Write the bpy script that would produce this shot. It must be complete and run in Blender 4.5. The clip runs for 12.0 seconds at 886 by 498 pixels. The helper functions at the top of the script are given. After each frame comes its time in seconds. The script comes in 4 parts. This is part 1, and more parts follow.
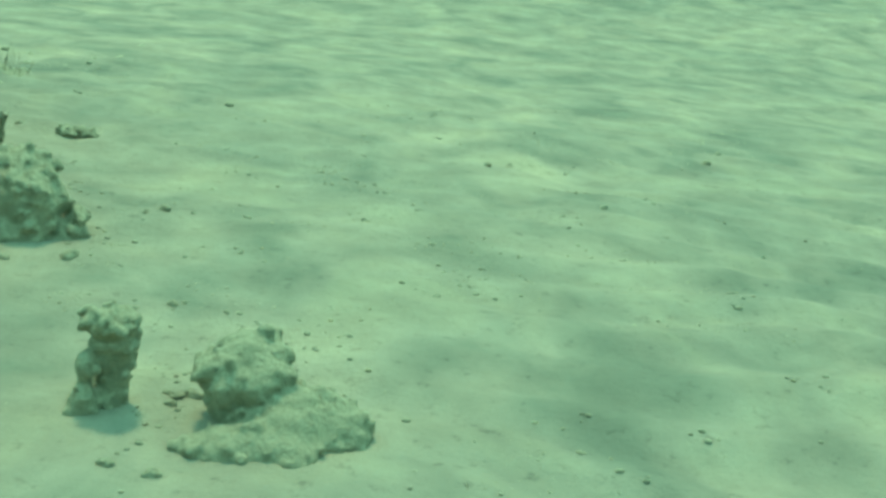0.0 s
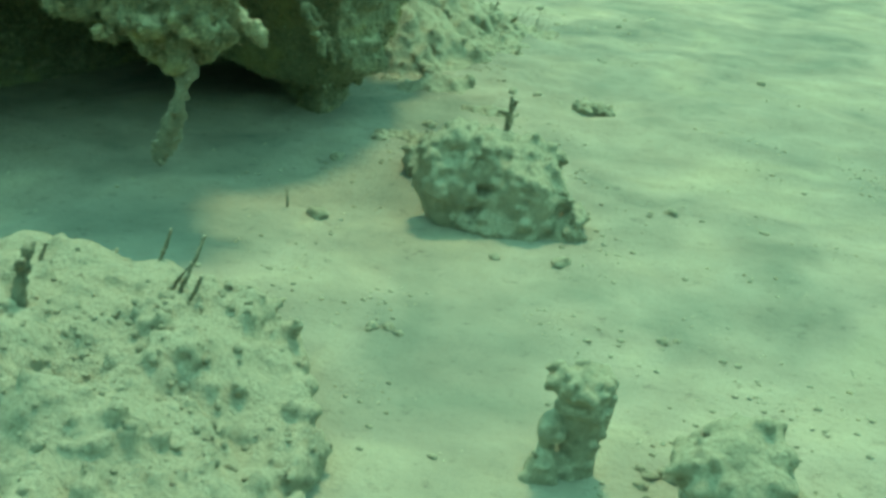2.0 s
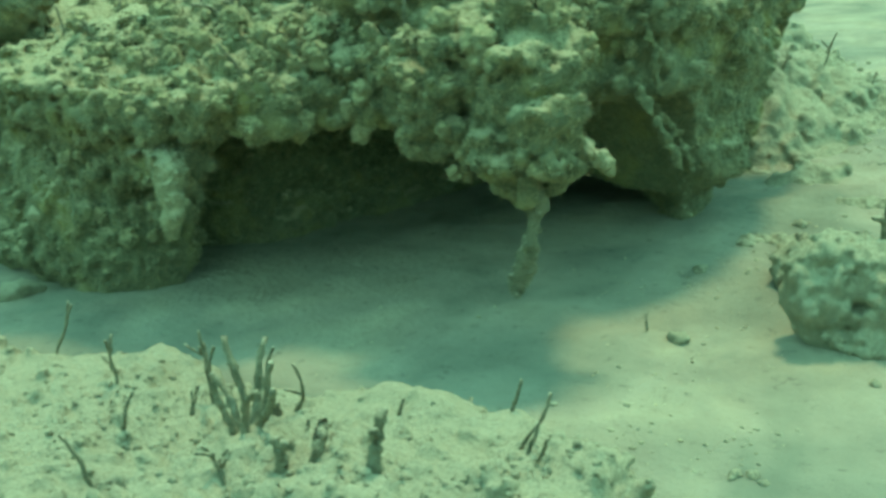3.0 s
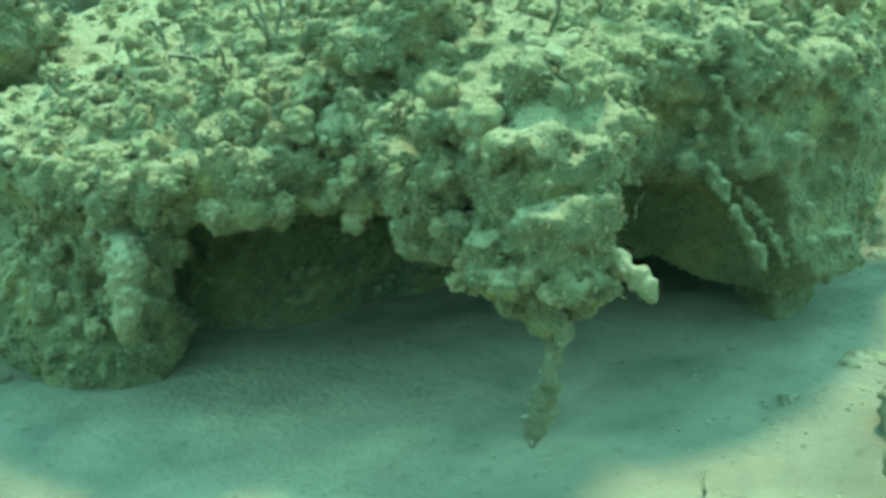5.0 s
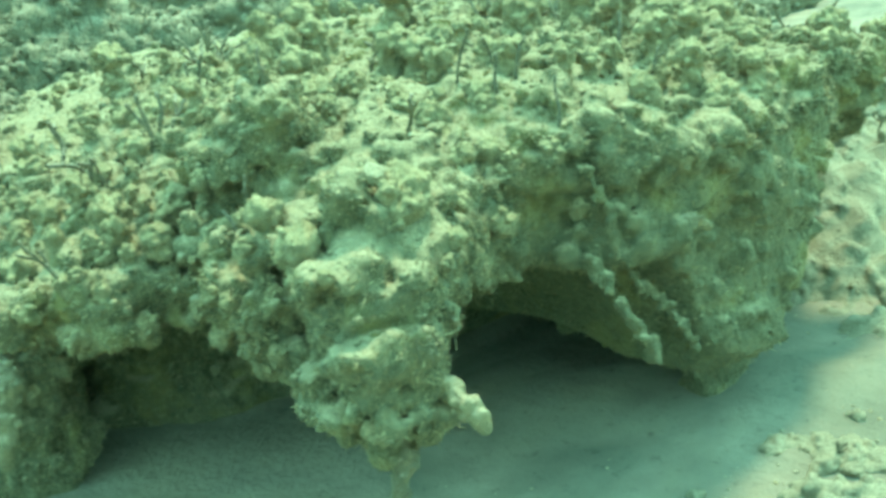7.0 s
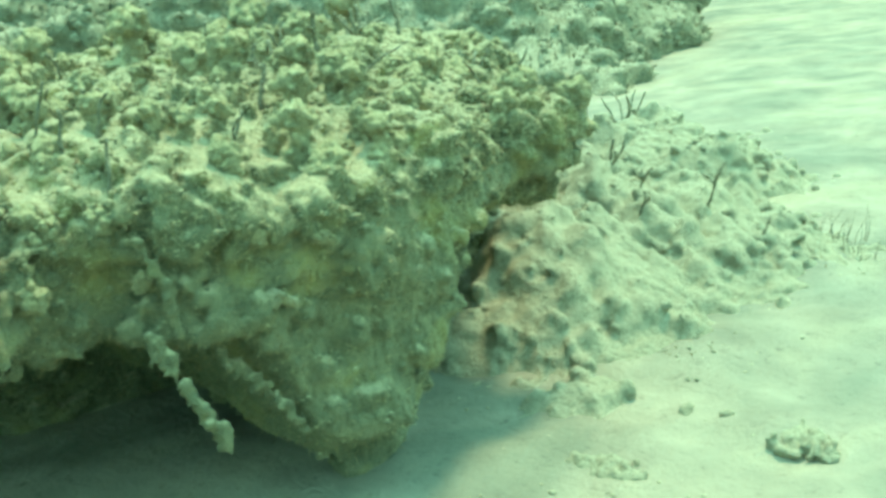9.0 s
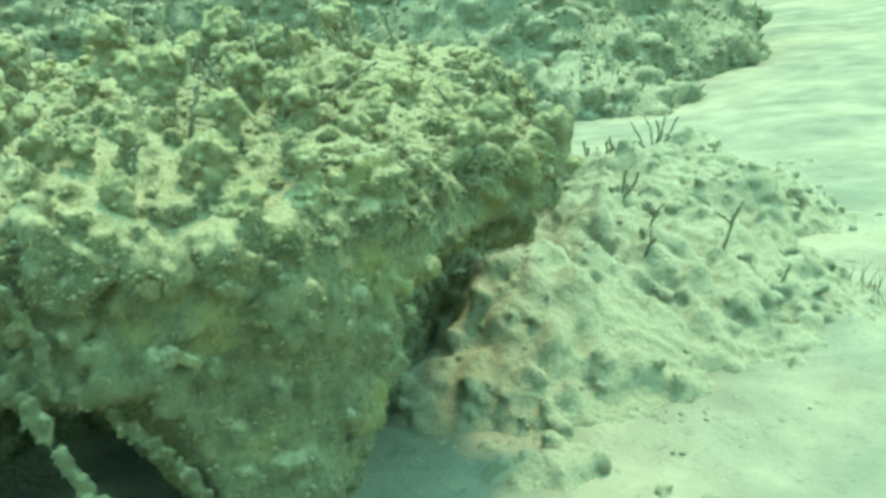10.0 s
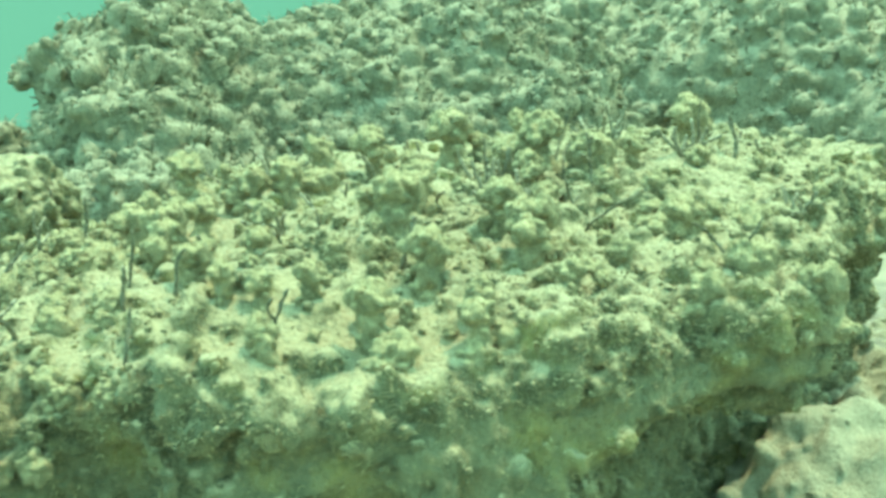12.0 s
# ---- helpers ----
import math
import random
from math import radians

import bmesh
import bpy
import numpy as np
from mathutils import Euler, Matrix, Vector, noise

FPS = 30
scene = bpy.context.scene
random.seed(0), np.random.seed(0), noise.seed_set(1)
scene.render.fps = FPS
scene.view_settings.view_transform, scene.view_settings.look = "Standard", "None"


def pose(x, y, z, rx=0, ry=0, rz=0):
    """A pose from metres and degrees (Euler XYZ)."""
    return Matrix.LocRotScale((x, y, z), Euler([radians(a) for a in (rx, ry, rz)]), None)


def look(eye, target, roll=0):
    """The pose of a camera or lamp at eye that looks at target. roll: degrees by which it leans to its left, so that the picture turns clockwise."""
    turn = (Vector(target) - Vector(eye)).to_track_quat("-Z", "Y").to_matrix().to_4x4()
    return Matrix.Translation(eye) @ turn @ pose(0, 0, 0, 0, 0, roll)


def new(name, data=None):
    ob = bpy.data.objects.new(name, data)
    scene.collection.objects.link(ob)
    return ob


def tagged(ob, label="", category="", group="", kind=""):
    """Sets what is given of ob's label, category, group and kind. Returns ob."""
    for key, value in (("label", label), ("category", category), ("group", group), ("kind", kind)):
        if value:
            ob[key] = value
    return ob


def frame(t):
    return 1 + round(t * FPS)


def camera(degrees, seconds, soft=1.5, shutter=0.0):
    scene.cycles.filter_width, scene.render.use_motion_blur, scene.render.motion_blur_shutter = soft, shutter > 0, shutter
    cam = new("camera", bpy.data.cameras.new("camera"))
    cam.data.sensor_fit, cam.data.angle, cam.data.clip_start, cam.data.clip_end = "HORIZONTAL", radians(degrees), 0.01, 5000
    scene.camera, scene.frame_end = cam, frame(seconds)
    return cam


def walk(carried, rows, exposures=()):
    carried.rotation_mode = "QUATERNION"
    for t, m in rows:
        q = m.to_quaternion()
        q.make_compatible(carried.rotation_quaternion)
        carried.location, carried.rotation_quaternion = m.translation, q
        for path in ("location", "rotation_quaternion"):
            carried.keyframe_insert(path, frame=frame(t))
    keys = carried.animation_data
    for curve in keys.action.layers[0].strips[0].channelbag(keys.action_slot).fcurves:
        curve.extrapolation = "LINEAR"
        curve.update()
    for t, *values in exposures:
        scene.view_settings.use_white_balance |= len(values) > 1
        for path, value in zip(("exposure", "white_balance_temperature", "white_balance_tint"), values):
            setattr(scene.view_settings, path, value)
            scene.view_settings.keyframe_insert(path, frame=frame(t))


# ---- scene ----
from mathutils.bvhtree import BVHTree

# ---------------------------------------------------------------- camera
cam = camera(42.0, 12.0, soft=3.2)
PATH = [
    (0, (0.795, 1.557, 0.767), (0.976, 3.476, 0.235), 6.6),
    (0.5, (0.752, 1.763, 0.763), (0.743, 3.675, 0.177), 5.5),
    (1, (0.748, 1.913, 0.753), (0.549, 3.791, 0.094), 4.8),
    (1.5, (0.751, 1.931, 0.783), (0.383, 3.766, 0.076), 5.5),
    (2, (0.75, 1.912, 0.817), (0.095, 3.664, 0.109), 5.4),
    (2.5, (0.728, 1.885, 0.898), (-0.245, 3.508, 0.25), 0.8),
    (2.7, (0.784, 1.924, 0.93), (-0.361, 3.444, 0.314), -3.0),
    (4.3, (0.513, 2.473, 0.882), (-0.855, 3.797, 0.269), -5.0),
    (4.5, (0.522, 2.513, 0.912), (-0.844, 3.836, 0.292), -4.7),
    (5, (0.566, 2.603, 0.934), (-0.853, 3.888, 0.355), -4.6),
    (5.5, (0.624, 2.72, 0.954), (-0.906, 3.889, 0.417), -5.9),
    (6, (0.651, 2.791, 0.984), (-0.933, 3.899, 0.468), -7.8),
    (6.5, (0.693, 2.881, 1.004), (-0.887, 3.991, 0.483), -8.9),
    (7, (0.717, 2.977, 1.04), (-0.794, 4.16, 0.479), -9.0),
    (7.5, (0.703, 3.068, 1.046), (-0.692, 4.377, 0.462), -7.4),
    (7.7, (0.739, 3.124, 1.027), (-0.639, 4.459, 0.462), -6.9),
    (9.3, (1.031, 3.687, 0.998), (-0.475, 4.89, 0.463), -6.3),
    (9.5, (1.024, 3.753, 0.99), (-0.496, 4.941, 0.461), -6.1),
    (10, (0.951, 3.913, 0.993), (-0.606, 5.056, 0.473), -5.4),
    (10.5, (0.857, 4.093, 0.99), (-0.771, 5.13, 0.466), -4.9),
    (11, (0.823, 4.22, 1.01), (-0.894, 5.115, 0.508), -4.6),
    (11.5, (0.836, 4.334, 1.014), (-1.003, 5.0, 0.597), -4.5),
    (12, (0.998, 4.493, 1.084), (-0.94, 4.823, 0.715), -6.1),
]
walk(cam, [(t, look(eye, target, roll)) for t, eye, target, roll in PATH],
     exposures=[(0.0, -0.38, 6450, 14), (2.5, -0.24, 6680, 16), (4.5, 0.24, 6200, 17), (5.5, 0.42, 6150, 17), (6.5, 0.58, 6250, 20), (7.5, 0.62, 6400, 25), (10.0, 0.44, 6560, 26), (11.3, 0.50, 6550, 27), (12.0, 0.64, 6750, 30)])

# ---------------------------------------------------------------- light: sun through the water, and the water all round
SUN_AZ, SUN_EL = radians(106), radians(66)      # azimuth counted from +x towards +y
world = bpy.data.worlds.new("water")
world.use_nodes = True
scene.world = world
wn, wl = world.node_tree.nodes, world.node_tree.links
wn.clear()
w_out = wn.new("ShaderNodeOutputWorld")
w_sky = wn.new("ShaderNodeTexSky")
w_sky.sky_type, w_sky.sun_disc = "NISHITA", False
w_sky.sun_elevation, w_sky.sun_rotation = SUN_EL, math.pi / 2 - SUN_AZ
w_filter = wn.new("ShaderNodeMix")
w_filter.data_type, w_filter.blend_type = "RGBA", "MULTIPLY"
w_filter.inputs[0].default_value = 1.0
w_filter.inputs[7].default_value = (0.20, 1.0, 0.55, 1)
w_bg = wn.new("ShaderNodeBackground")
w_bg.inputs[1].default_value = 0.05
wl.new(w_sky.outputs[0], w_filter.inputs[6])
wl.new(w_filter.outputs[2], w_bg.inputs[0])
w_body = wn.new("ShaderNodeBackground")
w_co, w_sep, w_ramp = wn.new("ShaderNodeTexCoord"), wn.new("ShaderNodeSeparateXYZ"), wn.new("ShaderNodeValToRGB")
wl.new(w_co.outputs["Generated"], w_sep.inputs[0])
wl.new(w_sep.outputs[2], w_ramp.inputs[0])
w_ramp.color_ramp.elements[0].position, w_ramp.color_ramp.elements[0].color = 0.0, (0.215, 0.62, 0.53, 1)
w_ramp.color_ramp.elements[1].position, w_ramp.color_ramp.elements[1].color = 0.9, (0.125, 0.37, 0.325, 1)
wl.new(w_ramp.outputs[0], w_body.inputs[0])
w_body.inputs[1].default_value = 3.7
w_add = wn.new("ShaderNodeAddShader")
wl.new(w_bg.outputs[0], w_add.inputs[0])
wl.new(w_body.outputs[0], w_add.inputs[1])
wl.new(w_add.outputs[0], w_out.inputs[0])

sun = new("sun", bpy.data.lights.new("sun", "SUN"))
sun.data.energy, sun.data.angle, sun.data.color = 2.5, radians(8.0), (0.89, 0.97, 0.54)
sun_way = Vector((math.cos(SUN_EL) * math.cos(SUN_AZ), math.cos(SUN_EL) * math.sin(SUN_AZ), math.sin(SUN_EL)))
sun.matrix_world = look(sun_way * 8, (0, 0, 0))


# ---------------------------------------------------------------- materials
def nodes_of(name):
    m = bpy.data.materials.new(name)
    m.use_nodes = True
    t = m.node_tree
    return m, t, t.nodes["Principled BSDF"]


def tex(t, scale, detail=4.0, rough=0.6, kind="ShaderNodeTexNoise", w=None):
    n = t.nodes.new(kind)
    n.inputs["Scale"].default_value = scale
    if kind == "ShaderNodeTexNoise":
        n.inputs["Detail"].default_value, n.inputs["Roughness"].default_value = detail, rough
    return n


def ramp(t, src, stops):
    n = t.nodes.new("ShaderNodeValToRGB")
    el = n.color_ramp.elements
    while len(el) < len(stops):
        el.new(0.5)
    for e, (p, c) in zip(el, stops):
        e.position = p
        e.color = (*c, 1) if len(c) == 3 else c
    t.links.new(src, n.inputs[0])
    return n.outputs[0]


def mix(t, fac, a, b, mode="MIX"):
    n = t.nodes.new("ShaderNodeMix")
    n.data_type, n.blend_type = "RGBA", mode
    for sock, v in ((n.inputs[0], fac), (n.inputs[6], a), (n.inputs[7], b)):
        if isinstance(v, (int, float)):
            sock.default_value = v
        elif isinstance(v, tuple):
            sock.default_value = (*v, 1)
        else:
            t.links.new(v, sock)
    return n.outputs[2]


def grey(a):
    return (a, a, a)


def bump(t, src, strength, distance, after=None):
    n = t.nodes.new("ShaderNodeBump")
    n.inputs["Strength"].default_value, n.inputs["Distance"].default_value = strength, distance
    t.links.new(src, n.inputs["Height"])
    if after is not None:
        t.links.new(after, n.inputs["Normal"])
    return n.outputs[0]


def world_place(t):
    return t.nodes.new("ShaderNodeNewGeometry").outputs["Position"]


def make_sand():
    m, t, p = nodes_of("sand")
    pos = world_place(t)
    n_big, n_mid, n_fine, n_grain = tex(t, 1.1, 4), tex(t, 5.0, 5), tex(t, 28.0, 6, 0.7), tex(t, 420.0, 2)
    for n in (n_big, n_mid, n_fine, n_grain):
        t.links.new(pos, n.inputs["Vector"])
    film_dapple = ramp(t, n_big.outputs[0], [(0.34, (0.40, 0.36, 0.255)), (0.64, (0.30, 0.295, 0.215))])
    # algal film patches, with the dapples of rippled light put into the colour
    dapple_map = t.nodes.new("ShaderNodeMapping")
    dapple_map.inputs["Scale"].default_value = (2.6, 2.0, 1.0)
    dapple_map.inputs["Rotation"].default_value = (0, 0, 0.25)
    t.links.new(pos, dapple_map.inputs["Vector"])
    n_dapple = tex(t, 1.0, 3, 0.55)
    n_dapple.inputs["Distortion"].default_value = 0.8
    t.links.new(dapple_map.outputs[0], n_dapple.inputs["Vector"])
    film_dapple = mix(t, 1.0, film_dapple, ramp(t, n_dapple.outputs[0], [(0.32, (0.66, 0.73, 0.73)), (0.50, grey(0.95)), (0.68, (1.15, 1.12, 1.06))]), "MULTIPLY")
    blot = ramp(t, n_mid.outputs[0], [(0.30, grey(0.80)), (0.70, grey(1.10))])
    speck = ramp(t, n_fine.outputs[0], [(0.28, grey(0.62)), (0.42, grey(1.0)), (1.0, grey(1.06))])
    grain = ramp(t, n_grain.outputs[0], [(0.2, grey(0.86)), (0.8, grey(1.12))])
    c = mix(t, 1.0, mix(t, 1.0, mix(t, 1.0, film_dapple, blot, "MULTIPLY"), speck, "MULTIPLY"), grain, "MULTIPLY")
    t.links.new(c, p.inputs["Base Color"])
    p.inputs["Roughness"].default_value = 0.95
    p.inputs["Specular IOR Level"].default_value = 0.15
    b = bump(t, n_mid.outputs[0], 0.45, 0.02)
    patch = ramp(t, n_dapple.outputs[0], [(0.40, grey(0.35)), (0.62, grey(1.0))])
    n_crumb = tex(t, 75.0, 3, 0.6)
    t.links.new(pos, n_crumb.inputs["Vector"])
    crumbs = mix(t, patch, grey(0.5), ramp(t, n_crumb.outputs[0], [(0.36, grey(0.0)), (0.50, grey(0.5)), (0.66, grey(1.0))]))
    b = bump(t, n_fine.outputs[0], 0.8, 0.009, b)
    b = bump(t, crumbs, 0.3, 0.006, b)
    t.links.new(bump(t, n_grain.outputs[0], 0.3, 0.001, b), p.inputs["Normal"])
    return m


def make_reef(name, side_a, side_b, dust=(0.58, 0.50, 0.35), dust_from=0.25, accent=None, cell=0.8):
    """Rock overgrown with turf; pale silt settles on what faces up."""
    m, t, p = nodes_of(name)
    pos = world_place(t)
    n_big, n_mid, n_fine = tex(t, 6.0, 5), tex(t, 32.0, 6, 0.7), tex(t, 150.0, 4, 0.7)
    for n in (n_big, n_mid, n_fine):
        t.links.new(pos, n.inputs["Vector"])
    side = ramp(t, n_mid.outputs[0], [(0.30, side_a), (0.68, side_b)])
    if accent:
        where = ramp(t, n_big.outputs[0], [(0.52, grey(0.0)), (0.66, grey(1.0))])
        side = mix(t, where, side, accent)
    # silt lies by slope, broken up by grain
    geo = t.nodes.new("ShaderNodeNewGeometry")
    sep = t.nodes.new("ShaderNodeSeparateXYZ")
    t.links.new(geo.outputs["Normal"], sep.inputs[0])
    fleck = mix(t, 0.45, n_mid.outputs[0], n_fine.outputs[0])
    add = t.nodes.new("ShaderNodeMath")
    add.operation = "MULTIPLY_ADD"
    add.inputs[1].default_value = 0.9
    t.links.new(fleck, add.inputs[0])
    t.links.new(sep.outputs[2], add.inputs[2])
    half = t.nodes.new("ShaderNodeMath")
    half.operation = "MULTIPLY"
    half.inputs[1].default_value = 0.5
    t.links.new(add.outputs[0], half.inputs[0])
    lies = ramp(t, half.outputs[0], [((dust_from + 0.42) / 2, grey(0.0)), ((dust_from + 0.75) / 2, grey(1.0))])
    silt = mix(t, 1.0, dust, ramp(t, n_fine.outputs[0], [(0.3, grey(0.72)), (0.7, grey(1.12))]), "MULTIPLY")
    c = mix(t, lies, side, silt)
    t.links.new(c, p.inputs["Base Color"])
    p.inputs["Roughness"].default_value = 0.95
    p.inputs["Specular IOR Level"].default_value = 0.12
    p.inputs["Sheen Weight"].default_value = 0.35
    p.inputs["Sheen Roughness"].default_value = 0.6
    p.inputs["Sheen Tint"].default_value = (0.85, 0.9, 0.6, 1)
    cells = tex(t, 60.0, kind="ShaderNodeTexVoronoi")
    t.links.new(pos, cells.inputs["Vector"])
    b = bump(t, n_mid.outputs[0], 1.0, 0.018)
    b = bump(t, ramp(t, cells.outputs["Distance"], [(0.0, grey(1.0)), (0.7, grey(0.0))]), cell, 0.008, b)
    t.links.new(bump(t, n_fine.outputs[0], 0.9, 0.005, b), p.inputs["Normal"])
    return m


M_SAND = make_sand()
M_REEF = make_reef("overgrown reef rock", (0.105, 0.104, 0.056), (0.27, 0.245, 0.13), accent=(0.32, 0.265, 0.10), dust=(0.51, 0.425, 0.245), dust_from=0.52)
M_NODULE = make_reef("nodule turf", (0.20, 0.175, 0.095), (0.42, 0.35, 0.19), dust=(0.56, 0.46, 0.245), dust_from=0.32)
# distant reef: darker, less silted tones put the water's haze into the colour
M_FAR = make_reef("haze-toned far turf", (0.15, 0.15, 0.095), (0.31, 0.29, 0.18), dust=(0.44, 0.39, 0.26), dust_from=0.55)
M_ROCK = make_reef("silted coral rock", (0.20, 0.185, 0.12), (0.38, 0.34, 0.225), dust=(0.45, 0.405, 0.27), dust_from=0.16, cell=0.3)
M_SLAB = make_reef("silted slab rock", (0.20, 0.185, 0.12), (0.41, 0.365, 0.245), dust=(0.46, 0.405, 0.275), dust_from=0.16, cell=0.3)
M_PALE = make_reef("pale crusted growth", (0.20, 0.17, 0.09), (0.44, 0.37, 0.21), dust=(0.56, 0.48, 0.30), dust_from=0.40)
M_WHIP = make_reef("sea whip skin", (0.12, 0.112, 0.068), (0.28, 0.245, 0.155), dust_from=0.55)
M_ROD = make_reef("sea rod skin", (0.17, 0.16, 0.10), (0.36, 0.32, 0.21), dust_from=0.5)
M_TURF = make_reef("algal filaments", (0.20, 0.17, 0.085), (0.50, 0.41, 0.22), dust=(0.60, 0.49, 0.26), dust_from=0.40)
M_BIT = make_reef("dark debris", (0.13, 0.13, 0.09), (0.28, 0.26, 0.17), dust_from=0.6)


# ---------------------------------------------------------------- shape tools
class Noise:
    """Smooth value noise on a wrapped lattice."""

    def __init__(self, seed):
        self.t = np.random.RandomState(seed).uniform(-1, 1, (32, 32, 32)).astype(np.float32)

    TURN = np.array([[0.36, 0.48, -0.80], [-0.80, 0.60, 0.0], [0.48, 0.64, 0.60]], np.float32)

    def __call__(self, p, scale):
        q = np.asarray(p, np.float32) * np.float32(scale)
        return 0.68 * (self.value(q) + self.value(q @ self.TURN * np.float32(1.13) + np.float32(7.7)))

    def value(self, q):
        i = np.floor(q).astype(np.int32)
        f = q - i
        f = f * f * (3 - 2 * f)
        i0, i1 = i & 31, (i + 1) & 31
        t = self.t
        fx, fy, fz = f[..., 0], f[..., 1], f[..., 2]
        out = 0
        for ax, wx in ((i0[..., 0], 1 - fx), (i1[..., 0], fx)):
            for ay, wy in ((i0[..., 1], 1 - fy), (i1[..., 1], fy)):
                out = out + wx * wy * (t[ax, ay, i0[..., 2]] * (1 - fz) + t[ax, ay, i1[..., 2]] * fz)
        return out


NOISE = Noise(5)
NOISE_B = Noise(11)


def smooth(a, b, x):
    x = np.clip((x - a) / (b - a), 0, 1)
    return x * x * (3 - 2 * x)


def join(a, b, k):
    """Smooth union of two distance fields."""
    h = np.clip(0.5 + 0.5 * (b - a) / k, 0, 1)
    return b * (1 - h) + a * h - k * h * (1 - h)


def carve(a, b, k):
    return -join(-a, b, k)


def ellipsoid(X, Y, Z, c, r):
    x, y, z = (X - c[0]) / r[0], (Y - c[1]) / r[1], (Z - c[2]) / r[2]
    k = np.sqrt(x * x + y * y + z * z)
    return (k - 1) * min(r)


def capsule(X, Y, Z, a, b, ra, rb):
    a, b = np.array(a, float), np.array(b, float)
    d = b - a
    h = np.clip(((X - a[0]) * d[0] + (Y - a[1]) * d[1] + (Z - a[2]) * d[2]) / (d @ d), 0, 1)
    x, y, z = X - a[0] - h * d[0], Y - a[1] - h * d[1], Z - a[2] - h * d[2]
    return np.sqrt(x * x + y * y + z * z) - (ra + (rb - ra) * h)


def outline(X, Y, poly):
    """Signed distance to a closed outline in the plan."""
    X, Y = X + 0 * Y, Y + 0 * X
    best = np.full(X.shape, 1e9, np.float32)
    inside = np.zeros(X.shape, bool)
    for (ax, ay), (bx, by) in zip(poly, poly[1:] + poly[:1]):
        ex, ey = bx - ax, by - ay
        h = np.clip(((X - ax) * ex + (Y - ay) * ey) / (ex * ex + ey * ey), 0, 1)
        best = np.minimum(best, (X - ax - h * ex) ** 2 + (Y - ay - h * ey) ** 2)
        crosses = (ay > Y) != (by > Y)
        if ey:
            inside ^= crosses & (X < ax + (Y - ay) / ey * ex)
    return np.where(inside, -1, 1) * np.sqrt(best)


def knobs(p, size, depth):
    """Round knobs of a given size: billowed noise."""
    return depth * (0.7 - 2 * np.abs(NOISE(p, 1 / size)))


def solid(name, lo, hi, step, field, rough=((0.22, 0.04), (0.09, 0.022)), knob=((0.05, 0.012),), seed=0.0, lumps=None, fill=None):
    """Surface-net mesh of field(X, Y, Z) < 0 with roughened skin."""
    n = [int(round((h - l) / step)) + 1 for l, h in zip(lo, hi)]
    ax = [np.linspace(l, l + step * (c - 1), c, dtype=np.float32) for l, c in zip(lo, n)]
    X, Y, Z = np.meshgrid(*ax, indexing="ij", sparse=True)
    f = np.array(np.broadcast_to(field(X, Y, Z), n), np.float32)
    reach = 2.0 * (sum(a for _, a in rough) + sum(a for _, a in knob)) + 2 * step
    near = np.nonzero(np.abs(f) < reach)
    p = np.stack([ax[k][near[k]] for k in range(3)], -1) + np.float32(seed)
    d = 0
    for size, a in rough:
        d = d + a * NOISE(p, 1 / size)
    for size, a in knob:
        d = d + knobs(p + 0.37, size, a)
    f[near] += d
    if fill:
        f = np.minimum(f, fill(X, Y, Z)).astype(np.float32)
    if lumps:
        # round growths melted into the skin
        count, small, large, weight, melt, grain = lumps
        rng = np.random.RandomState(17)
        at = np.nonzero((np.abs(f) < step * 0.6)[2:-2, 2:-2, 2:-2])
        at = [a + 2 for a in at]
        nrm = np.stack([f[tuple(a + (k == m) for m, a in enumerate(at))] - f[tuple(a - (k == m) for m, a in enumerate(at))] for k in range(3)], -1)
        nrm /= np.linalg.norm(nrm, axis=1, keepdims=True) + 1e-9
        pts = np.stack([ax[k][at[k]] for k in range(3)], -1)
        w = np.clip(weight(pts, nrm), 0, None).astype(float)
        for i in rng.choice(len(pts), count, p=w / w.sum()):
            r = small * (large / small) ** rng.rand() ** 1.5
            c = pts[i] + nrm[i] * r * rng.uniform(-0.1, 0.5)
            box = tuple(slice(max(0, int((c[k] - lo[k] - 1.7 * r) / step)), max(1, int((c[k] - lo[k] + 1.7 * r) / step) + 2)) for k in range(3))
            q = [np.reshape(ax[k][box[k]] - c[k], [-1 if m == k else 1 for m in range(3)]) for k in range(3)]
            e = np.sqrt(q[0] ** 2 * rng.uniform(0.7, 1.4) + q[1] ** 2 * rng.uniform(0.7, 1.4) + q[2] ** 2 * rng.uniform(0.6, 1.4)) - r
            f[box] = join(f[box], e.astype(np.float32), melt)
        # finer grain over all
        near = np.nonzero(np.abs(f) < 0.03)
        p = np.stack([ax[k][near[k]] for k in range(3)], -1)
        f[near] += grain * (0.8 * NOISE_B(p, 33.0) + (0.35 - np.abs(NOISE(p, 23.0))))
    neg = f < 0
    # cells
    cx, cy, cz = (c - 1 for c in n)
    count = np.zeros((cx, cy, cz), np.int8)
    for i in (0, 1):
        for j in (0, 1):
            for k in (0, 1):
                count += neg[i:i + cx, j:j + cy, k:k + cz]
    act = np.nonzero((count > 0) & (count < 8))
    ident = np.full((cx, cy, cz), -1, np.int32)
    ident[act] = np.arange(len(act[0]))
    total, hits = np.zeros((len(act[0]), 3), np.float32), np.zeros(len(act[0]), np.float32)
    corners = [(i, j, k) for i in (0, 1) for j in (0, 1) for k in (0, 1)]
    val = {c: f[act[0] + c[0], act[1] + c[1], act[2] + c[2]] for c in corners}
    for a in corners:
        for axis in range(3):
            if a[axis] == 0:
                b = tuple(v + (m == axis) for m, v in enumerate(a))
                fa, fb = val[a], val[b]
                cut = (fa < 0) != (fb < 0)
                u = np.where(cut, fa / np.where(cut, fa - fb, 1), 0)
